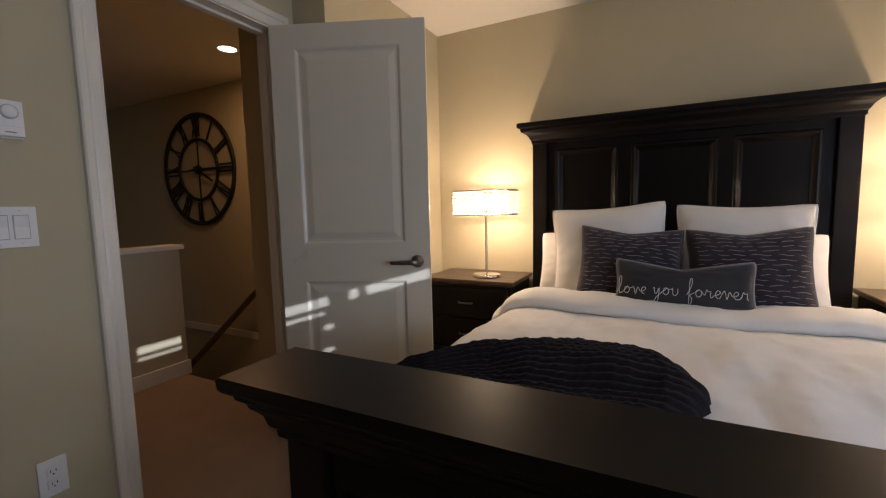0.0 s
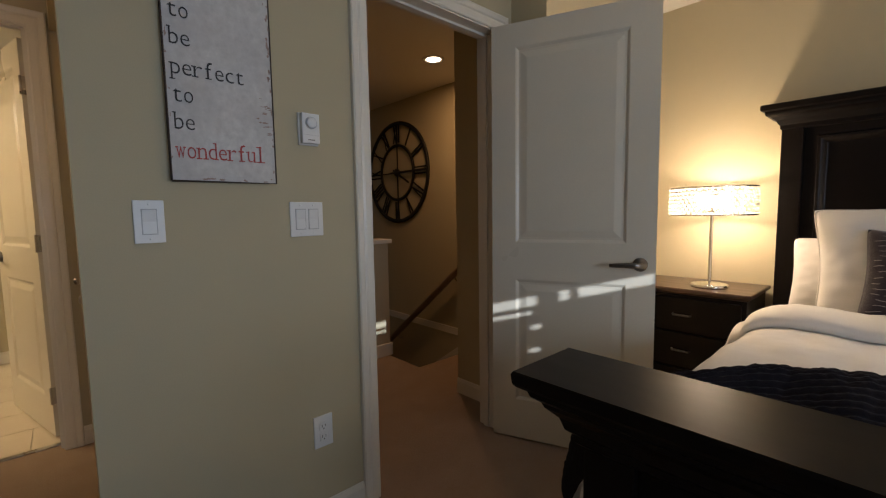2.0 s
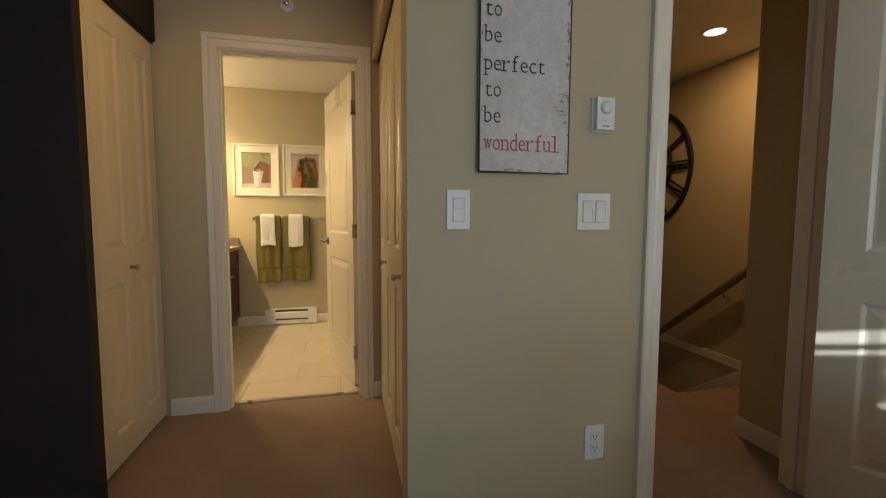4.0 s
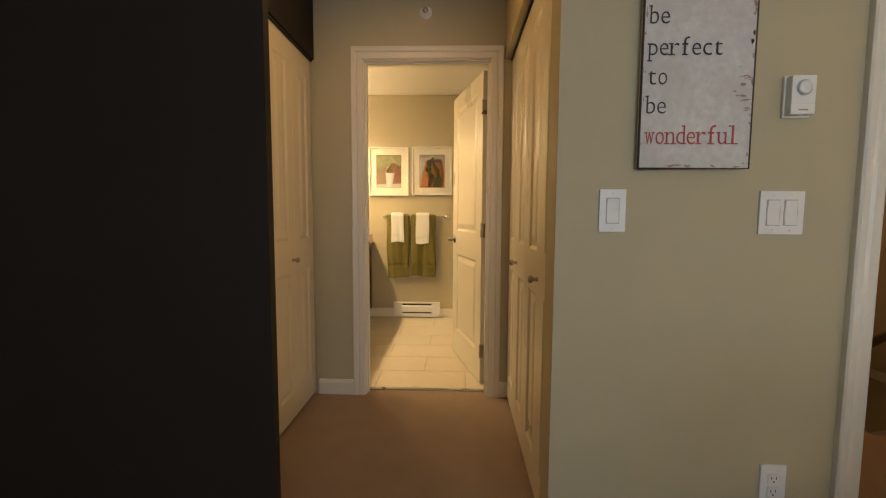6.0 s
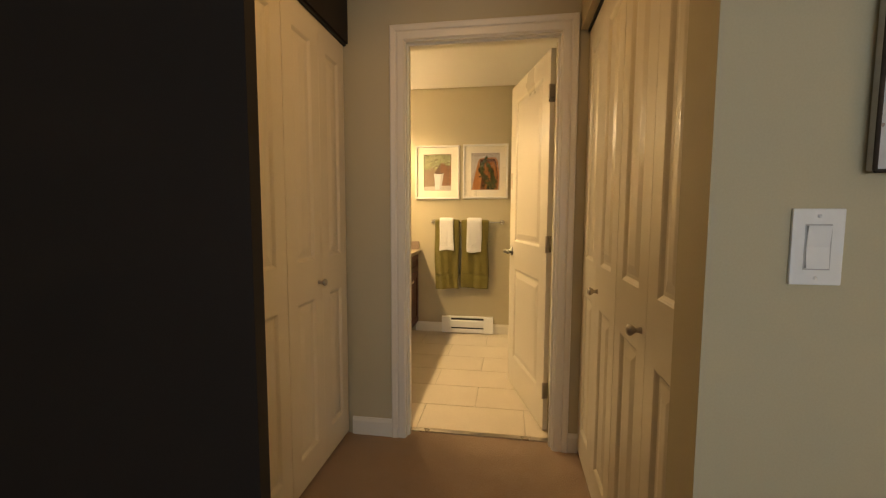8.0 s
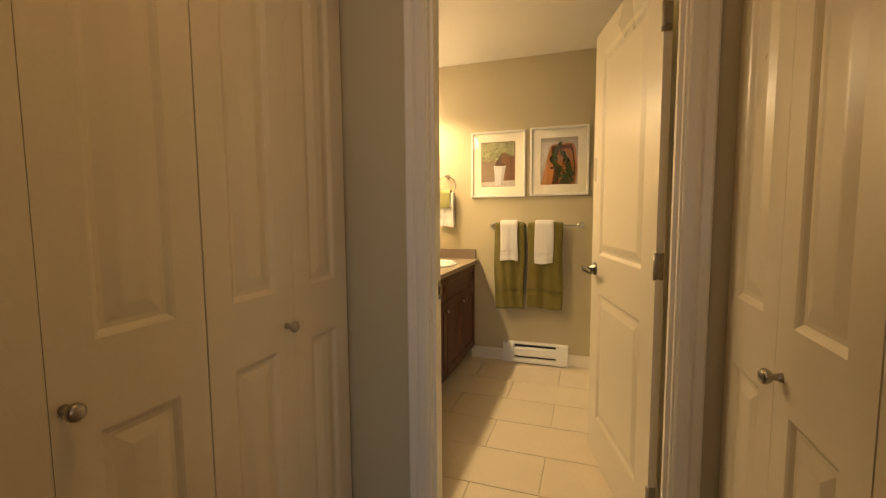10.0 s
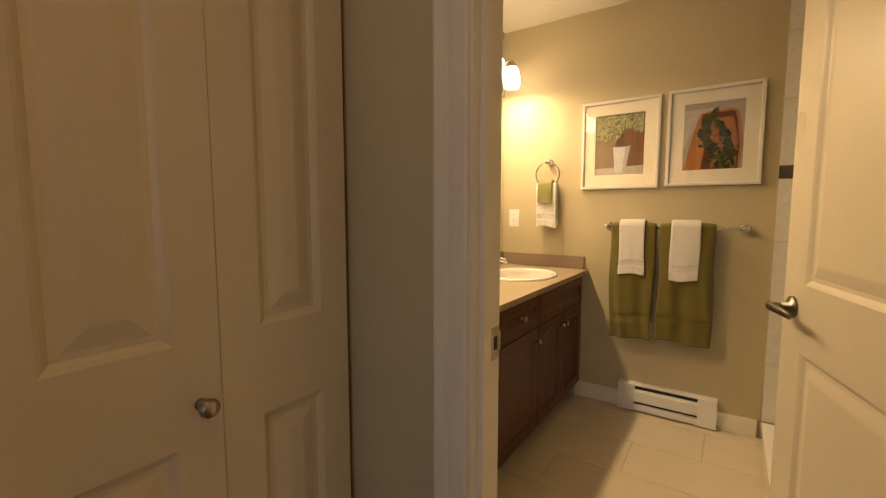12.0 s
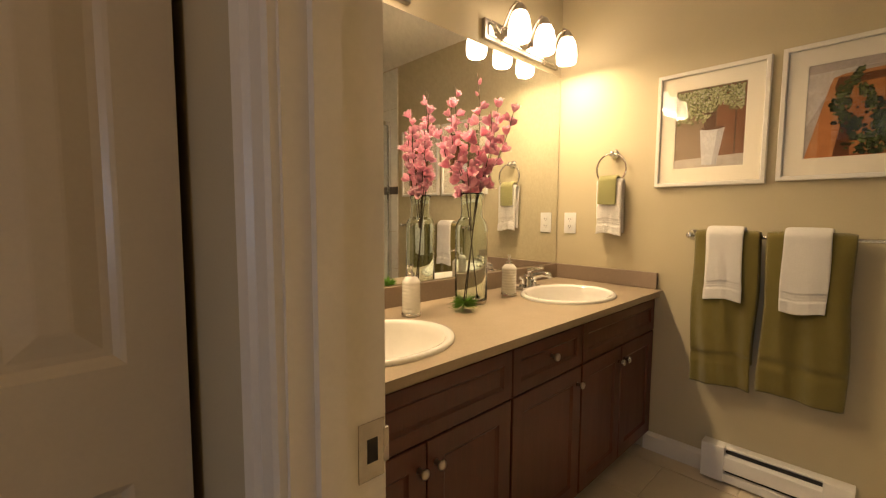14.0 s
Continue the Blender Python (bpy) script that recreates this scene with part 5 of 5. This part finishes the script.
# lean along the counter's diagonal, lean across it, height of the tip, whether the stem reaches the vase's foot
SPRIGS = [(-0.135, 0.03, 0.72, 0), (-0.090, -0.03, 0.81, 0), (-0.070, 0.04, 0.89, 1), (-0.020, -0.05, 0.75, 0), (0.020, 0.02, 0.93, 1), (0.070, -0.03, 0.77, 0), (0.105, 0.03, 0.84, 1), (0.170, 0.00, 0.81, 0)]
for lat, dep, top, rooted in SPRIGS:
    lean_x, lean_y = -0.72 * lat - 0.69 * dep, 0.70 * lat - 0.72 * dep
    way_ = Vector((lean_x, lean_y, 0)).normalized()
    foot = Vector((-0.030 * way_.x, -0.030 * way_.y, 0.02))
    neck = Vector((0.024 * way_.x, 0.024 * way_.y, 0.435))
    if not rooted:
        foot = Vector((0.004 * way_.x, 0.004 * way_.y, 0.30))
    tip = Vector((lean_x, lean_y, top))
    pts = []
    for i in range(15):
        t_ = i / 14
        if t_ < 0.5:
            p = foot.lerp(neck, t_ / 0.5)
        else:
            q = (t_ - 0.5) / 0.5
            p = neck.lerp(tip, q) + way_ * 0.018 * math.sin(q * 3.1)
            p += Vector((rnd.uniform(-1, 1), rnd.uniform(-1, 1), 0)) * 0.004
        pts.append(p)
    part("twig", tube(pts, [0.0026 - 0.0012 * i / 14 for i in range(15)], 6), BARK, fb)
    for i in range(12):
        q = 0.04 + 0.84 * (i + rnd.uniform(-0.3, 0.3)) / 11
        idx = 7 + max(0.0, q) * 7
        lo = int(min(13, idx))
        p = pts[lo].lerp(pts[lo + 1], idx - lo)
        az, tl = 137.5 * i + rnd.uniform(-25, 25), rnd.uniform(35, 80) * (1 - 0.45 * q)
        m = Matrix.Translation(p) @ pose(0, 0, 0, 0, tl, az)
        stalk = rnd.uniform(0.006, 0.016)
        offs = m @ Vector((0, 0, stalk))
        if offs.y < -0.135:
            continue
        part("flower_stalk", tube([p, offs], 0.0011, 5), BARK, fb)
        b_ = new("blossom", rnd.choice(blossoms) if q < 0.80 or rnd.random() < 0.4 else leafbud)
        b_.parent = fb
        b_.matrix_basis = Matrix.Translation(offs - p) @ m @ Matrix.Scale(rnd.uniform(1.0, 1.35) * (1.05 - 0.25 * q), 4)

# tuft of grass beside the vase
gr = thing("grass_ball", pose(-3.966, -1.552, CT + 0.028), "small spiky bright green grass ball", "artificial plant")
bm = bmesh.new()
for i in range(340):
    d = Vector((rnd.gauss(0, 1), rnd.gauss(0, 1), rnd.gauss(0, 1) * 0.8 + 0.35)).normalized()
    if d.z < -0.55:
        continue
    L = rnd.uniform(0.040, 0.068)
    side = d.orthogonal().normalized() * 0.0021
    tip = d * L + Vector((0, 0, -0.004))
    if tip.z < -0.026:
        tip.z = -0.026
    v0, v1, v2, v3 = (bm.verts.new(p) for p in (d * 0.004 + side, d * 0.004 - side, d * L * 0.6 - side * 0.8, d * L * 0.6 + side * 0.8))
    v4 = bm.verts.new(tip)
    bm.faces.new((v0, v1, v2, v3))
    bm.faces.new((v3, v2, v4))
b_ = part("grass_blade", bm, GRASSM, gr)
b_["kind"] = "stuff"


# ---- towels ----
def hanging_towel(name, m, w, front, back, thick, material, label, group="", band=True, r=0.012, waves=0.007, seed=0):
    """Folded over a bar at the local origin: x across, front drop on -y."""
    t_ = thing(name, m, label, "towel", group)
    arc = math.pi * (r + thick / 2)
    total = front + arc + back

    def path(s):
        if s < front:
            return (-(r + thick / 2), -(front - s)), (-1, 0)
        if s < front + arc:
            th_ = (s - front) / (r + thick / 2)
            return (-(r + thick / 2) * math.cos(th_), (r + thick / 2) * math.sin(th_)), (-math.cos(th_), math.sin(th_))
        return ((r + thick / 2), -(s - front - arc)), (1, 0)

    def fn(side):
        def f(u, v):
            s = v * total
            (y, z), (ny, nz) = path(s)
            x = (u - 0.5) * w
            hang = min(1, max(0, -z) / 0.25)
            wv = waves * hang * (math.sin(u * 9 + seed) + 0.6 * math.sin(u * 19 + seed * 2 + z * 5))
            th2 = thick / 2 * (1 - 0.75 * abs(2 * u - 1) ** 8)
            x += 0.006 * hang * math.sin(z * 9 + seed + u * 2)
            bulge = 0.0
            if band and s < front:
                h = (front - s)
                z_ = -z
                e = front - z_
                lo_, hi_ = (0.105, 0.150) if front > 0.4 else (0.045, 0.078)
                if lo_ < e < hi_:
                    bulge = -thick * 0.34 + thick * 0.14 * math.sin((e - lo_) * 560)
            z -= 0.006 * hang * math.sin(u * 5 + seed)
            return (x, y + ny * (side * th2 + bulge) + (wv if s < front + arc / 2 else -abs(wv) * 0.3), z + nz * side * th2)
        return f
    nv = 150
    bm = grid(30, nv, fn(1))
    grid(30, nv, fn(-1), bm=bm)
    e = [v for v in bm.verts]
    n = 31
    cnt = n * (nv + 1)
    for j in range(nv):
        for col in (0, 30):
            a, b = e[j * n + col], e[(j + 1) * n + col]
            c, d = e[cnt + (j + 1) * n + col], e[cnt + j * n + col]
            bm.faces.new((a, b, c, d))
    for row in (0, nv):
        for i in range(30):
            bm.faces.new((e[row * n + i], e[row * n + i + 1], e[cnt + row * n + i + 1], e[cnt + row * n + i]))
    part("cloth", bm, material, t_)
    return t_


BARX, BARZ = -4.957, 1.108
tb = thing("towel_bar", pose(0, 0, 0), "chrome wall towel bar", "towel bar")
part("bar", tube([(BARX, -1.075, BARZ), (BARX, -0.405, BARZ)], 0.0085, 12), CHROME, tb)
for y in (-1.078, -0.405):
    post = part("bracket", lathe([(0, 0), (0.026, 0), (0.027, 0.004), (0.022, 0.011), (0.011, 0.016), (0.010, 0.05), (0.014, 0.055), (0.014, 0.072), (0.010, 0.078), (0, 0.079)], 24), CHROME, tb, m=pose(BK, y, BARZ, 0, 90, 0))
# front of the towels faces the room (+x): local -y is turned to +x
hanging_towel("bath_towel", pose(BARX, -0.932, BARZ, 0, 0, 90), 0.236, 0.655, 0.55, 0.016, OLIVE, "olive green bath towel folded over the bar", "olive towels", seed=1)
hanging_towel("bath_towel", pose(BARX, -0.660, BARZ, 0, 0, 90), 0.264, 0.640, 0.55, 0.016, OLIVE, "olive green bath towel folded over the bar", "olive towels", seed=4)
hanging_towel("small_towel", pose(BARX, -0.935, BARZ + 0.002, 0, 0, 90), 0.135, 0.275, 0.20, 0.011, WHITET, "small white terry towel over the olive one", "white towels", seed=2, r=0.032, waves=0.002)
hanging_towel("small_towel", pose(BARX, -0.665, BARZ + 0.002, 0, 0, 90), 0.140, 0.290, 0.20, 0.011, WHITET, "small white terry towel over the olive one", "white towels", seed=6, r=0.032, waves=0.002)

# towel ring
RY, RZ = -1.465, 1.512
tr = thing("towel_ring", pose(0, 0, 0), "chrome wall towel ring", "towel ring")
part("bracket", lathe([(0, 0), (0.026, 0), (0.027, 0.004), (0.022, 0.011), (0.012, 0.016), (0.011, 0.035), (0.015, 0.04), (0.014, 0.05), (0, 0.053)], 24), CHROME, tr, m=pose(BK, RY, RZ, 0, 90, 0))
part("ring", tube([(BK + 0.045, RY + 0.078 * math.sin(2 * math.pi * k_ / 40), RZ - 0.078 + 0.078 * math.cos(2 * math.pi * k_ / 40)) for k_ in range(41)], 0.0048, 8, caps=False), CHROME, tr)
hanging_towel("guest_towel", pose(BK + 0.045, RY, RZ - 0.150, 0, 0, 90), 0.135, 0.265, 0.25, 0.012, WHITET, "white terry guest towel through the ring", seed=3, r=0.010, waves=0.003)
hanging_towel("face_cloth", pose(BK + 0.045, RY - 0.005, RZ - 0.146, 0, 0, 90), 0.095, 0.115, 0.10, 0.010, LIME, "light green face cloth over the white towel", seed=5, r=0.026, waves=0.002, band=False)


# ---- pictures ----
def blob(bm, cx, cz, r, y, rnd_, n=7):
    vs2 = [bm.verts.new((cx + r * rnd_.uniform(0.6, 1.2) * math.cos(2 * math.pi * i / n), y, cz + r * rnd_.uniform(0.6, 1.2) * math.sin(2 * math.pi * i / n))) for i in range(n)]
    bm.faces.new(vs2)


def flat(pts, y):
    bm = bmesh.new()
    bm.faces.new([bm.verts.new((x, y, z)) for x, z in pts])
    return bm


def picture(m, label, art, tilt=0):
    p = thing("framed_picture", m, label, "picture", "bathroom pictures")
    W, HH, b = 0.435, 0.520, 0.018
    bm = bmesh.new()
    loops = []
    for ins, y in ((0.0, 0.0), (0.0, -0.022), (0.002, -0.024), (b - 0.003, -0.024), (b, -0.021), (b, -0.010)):
        loops.append([bm.verts.new((sx * (W / 2 - ins), y, sz * (HH / 2 - ins))) for sx, sz in ((-1, -1), (1, -1), (1, 1), (-1, 1))])
    for a, c in zip(loops, loops[1:]):
        for i in range(4):
            bm.faces.new((a[i], a[(i + 1) % 4], c[(i + 1) % 4], c[i]))
    part("picture_frame", bm, FRAMEW, p)
    w2, h2 = W / 2 - b - 0.001, HH / 2 - b - 0.001
    pw, ph = 0.138, 0.178
    bm = bmesh.new()
    o = [bm.verts.new((sx * w2, -0.012, sz * h2)) for sx, sz in ((-1, -1), (1, -1), (1, 1), (-1, 1))]
    q = [bm.verts.new((sx * pw, -0.012, sz * ph)) for sx, sz in ((-1, -1), (1, -1), (1, 1), (-1, 1))]
    q2 = [bm.verts.new((sx * (pw - 0.0015), -0.0100, sz * (ph - 0.0015))) for sx, sz in ((-1, -1), (1, -1), (1, 1), (-1, 1))]
    for i in range(4):
        bm.faces.new((o[i], o[(i + 1) % 4], q[(i + 1) % 4], q[i]))
        bm.faces.new((q[i], q[(i + 1) % 4], q2[(i + 1) % 4], q2[i]))
    part("mat_board", bm, MATBOARD, p)
    rnd_ = random.Random(7 if art == "pot" else 8)
    pr = part("print", flat([(-pw, -ph), (pw, -ph), (pw, ph), (-pw, ph)], -0.0085), PRINT["brown_backdrop" if art == "pot" else "linen_grey"], p)
    def leaves(nm, y, cnt_, spot, r0, r1):
        bm = bmesh.new()
        for i in range(cnt_):
            cx, cz = spot()
            blob(bm, min(pw - 0.012, max(-pw + 0.012, cx)), min(ph - 0.012, max(-ph + 0.012, cz)), rnd_.uniform(r0, r1), y - 0.0000006 * i, rnd_, 6)
        part("print_foliage", bm, PRINT[nm], pr)["kind"] = "stuff"

    if art == "pot":
        for x0, x1, nm in ((0.030, 0.062, "red_plank"), (0.064, 0.098, "red_plank"), (0.098, 0.104, "dark_plank"), (0.104, 0.136, "red_plank"), (-0.020, 0.028, "dark_plank")):
            part("print_plank", flat([(x0, -0.13), (x1, -0.13), (x1, 0.172), (x0, 0.172)], -0.0088), PRINT[nm], pr)
        part("print_table", flat([(-pw + 0.002, -ph + 0.002), (pw - 0.002, -ph + 0.002), (pw - 0.002, -ph + 0.052), (-pw + 0.002, -ph + 0.040)], -0.0090), PRINT["dim_table"], pr)
        part("print_pot", flat([(-0.022, -ph + 0.012), (0.036, -ph + 0.010), (0.062, -0.008), (-0.034, -0.010)], -0.0094), PRINT["grey_pot"], pr)
        part("print_pot_shade", flat([(0.018, -ph + 0.011), (0.035, -ph + 0.011), (0.060, -0.010), (0.036, -0.010)], -0.0096), PRINT["pot_shade"], pr)
        part("print_pot_mouth", flat([(0.014 + 0.046 * math.cos(k * 0.5236), -0.006 + 0.008 * math.sin(k * 0.5236)) for k in range(12)], -0.0097), PRINT["dark_plank"], pr)

        def crown_spot():
            while True:
                cx, cz = rnd_.uniform(-0.135, 0.135), rnd_.uniform(0.02, 0.17)
                if cz > 0.045 + 0.05 * (cx / 0.13) + 0.03 * math.sin(cx * 40) and rnd_.random() < 0.35 + 8 * (cz - 0.03):
                    return cx, cz
        for nm, y, cnt_, r0, r1 in (("olive_blossom", -0.0099, 420, 0.004, 0.011), ("mid_blossom", -0.0103, 420, 0.003, 0.007), ("pale_blossom", -0.0107, 420, 0.002, 0.0055), ("linen_pale", -0.0111, 130, 0.0012, 0.0035)):
            leaves(nm, y, cnt_, crown_spot, r0, r1)
    else:
        part("print_cloth", flat([(-pw + 0.002, -0.06), (-0.06, 0.10), (0.0, 0.145), (pw - 0.002, 0.150), (pw - 0.002, ph - 0.03), (-pw + 0.002, ph - 0.035)], -0.0087), PRINT["linen_pale"], pr)
        part("print_tray", flat([(-pw + 0.004, -ph + 0.002), (0.122, -ph + 0.002), (0.134, -0.055), (0.118, 0.09), (0.104, 0.126), (0.082, 0.134), (-0.030, 0.128), (-0.062, 0.118), (-0.072, 0.09)], -0.0090), PRINT["tray_rim"], pr)
        part("print_tray_shade", flat([(-0.052, -ph + 0.004), (0.112, -ph + 0.004), (0.120, -0.05), (0.104, 0.08), (0.090, 0.122), (-0.050, 0.116), (-0.058, 0.08), (-0.030, -0.02)], -0.0092), PRINT["tray_shadow"], pr)
        part("print_tray_face", flat([(-0.005, -ph + 0.006), (0.106, -ph + 0.006), (0.112, -0.05), (0.092, 0.07), (0.080, 0.094), (-0.040, 0.086), (-0.046, 0.07), (-0.010, -0.04)], -0.0094), PRINT["terracotta_tray"], pr)
        strands = [[(0.012, 0.138), (-0.022, 0.075), (-0.046, 0.015), (-0.010, -0.055), (0.030, -0.115), (0.040, -0.160)], [(0.018, 0.078), (0.040, 0.030), (0.066, -0.035), (0.086, -0.090), (0.070, -0.125), (0.050, -0.150)]]

        def strand_spot():
            st_ = rnd_.choice(strands)
            k_ = rnd_.randrange(5)
            f_ = rnd_.random()
            wd_ = 0.006 + 0.003 * (k_ + f_)
            return st_[k_][0] * (1 - f_) + st_[k_ + 1][0] * f_ + rnd_.gauss(0, wd_), st_[k_][1] * (1 - f_) + st_[k_ + 1][1] * f_ + rnd_.gauss(0, wd_)
        for nm, y, cnt_, r0, r1 in (("leaf_dark", -0.0099, 260, 0.005, 0.012), ("leaf_green", -0.0103, 220, 0.004, 0.009), ("leaf_light", -0.0107, 110, 0.0025, 0.006)):
            leaves(nm, y, cnt_, strand_spot, r0, r1)
    g = part("glazing", box(-w2, -0.0165, -h2, w2, -0.0150, h2), CLEAR, p)
    g.visible_shadow = False
    return p


picture(pose(BK + 0.001, -1.040, 1.592, 0, 0, 90), "white framed print of a flowering pot plant", "pot")
picture(pose(BK + 0.001, -0.570, 1.598, 0, 0, 90), "white framed print of trailing leaves on a wooden tray", "tray")

# baseboard heater
bh = thing("baseboard_heater", pose(BK, 0, 0), "white electric baseboard heater on the end wall", "heater")
prof = [(0.001, 0.012), (0.058, 0.012), (0.060, 0.016), (0.060, 0.048), (0.042, 0.050), (0.042, 0.064), (0.060, 0.066), (0.062, 0.070), (0.062, 0.126), (0.058, 0.130), (0.040, 0.136), (0.036, 0.152), (0.044, 0.160), (0.040, 0.166), (0.001, 0.168)]
part("casing", extrude_poly(prof, "y", -0.985 + 0.09, -0.478 - 0.09), HEATER, bh)
for y0, y1 in ((-0.985, -0.895), (-0.568, -0.478)):
    part("end_cap", box(0.001, y0, 0.010, 0.063, y1, 0.169, 0.004), HEATER, bh)
for z0, z1, x_ in ((0.050, 0.064, 0.0425), (0.137, 0.153, 0.0405)):
    part("vent_slot", box(x_ - 0.002, -0.893, z0, x_ + 0.0008, -0.570, z1), SLOT, bh)

# shower seen past the door and in the mirror
sw = thing("shower_wall", pose(0, 0, 0), "white tiled shower wall with a dark mosaic band", "tiled wall", kind="structure")
part("tile_bed", box(BK + 0.001, -0.285, 0.10, BK + 0.008, 0.715, H - 0.004), GROUT, sw)
mesh_cache = {}
for j, (z0, z1, mt_) in enumerate([(0.10 + 0.315 * i, 0.10 + 0.315 * (i + 1), SHOWERT) for i in range(4)] + [(1.36, 1.425, BANDT)] + [(1.425 + 0.32 * i, min(H - 0.005, 1.425 + 0.32 * (i + 1)), SHOWERT) for i in range(4)]):
    if z1 - z0 < 0.03:
        continue
    y = -0.284
    while y < 0.71:
        yb_ = min(0.714, y + 0.33)
        key = (round(yb_ - y, 3), round(z1 - z0, 3), mt_.name)
        if key not in mesh_cache:
            mesh_cache[key] = mesh_of("tile", box(0.006, 0.002, 0.002, 0.014, key[0] - 0.002, key[1] - 0.002), mt_)
        t_ = new("tile", mesh_cache[key])
        t_.parent = sw
        t_.matrix_basis = pose(BK, y, z0)
        y += 0.33
for x0, x1 in ((BK + 0.016, -4.10),):
    part("side_tile", box(x0, 0.700, 0.10, x1, 0.716, H - 0.005), SHOWERT, sw)
    part("band_tile", box(x0, 0.697, 1.36, x1, 0.699, 1.425), BANDT, sw)
se = thing("shower_enclosure", pose(0, 0, 0), "chrome framed glass shower enclosure", "shower")
part("curb", box(BK + 0.016, -0.285, 0.0, -4.05, 0.695, 0.099, 0.01), CERAMIC, se)
for x, y in ((-4.990, -0.190), (-4.06, -0.190), (-4.06, 0.68)):
    part("post", box(x - 0.014, y - 0.014, 0.10, x + 0.014, y + 0.014, 1.93, 0.003), CHROME, se)
part("header", box(-4.99, -0.204, 1.93, -4.046, -0.176, 1.962, 0.003), CHROME, se)
part("header", box(-4.074, -0.175, 1.93, -4.046, 0.69, 1.962, 0.003), CHROME, se)
for a in ((-4.97, -0.193, 0.11, -4.078, -0.187, 1.93), (-4.063, -0.173, 0.11, -4.057, 0.66, 1.93)):
    g = part("glass_pane", box(*a), CLEAR, se)
    g.visible_shadow = False
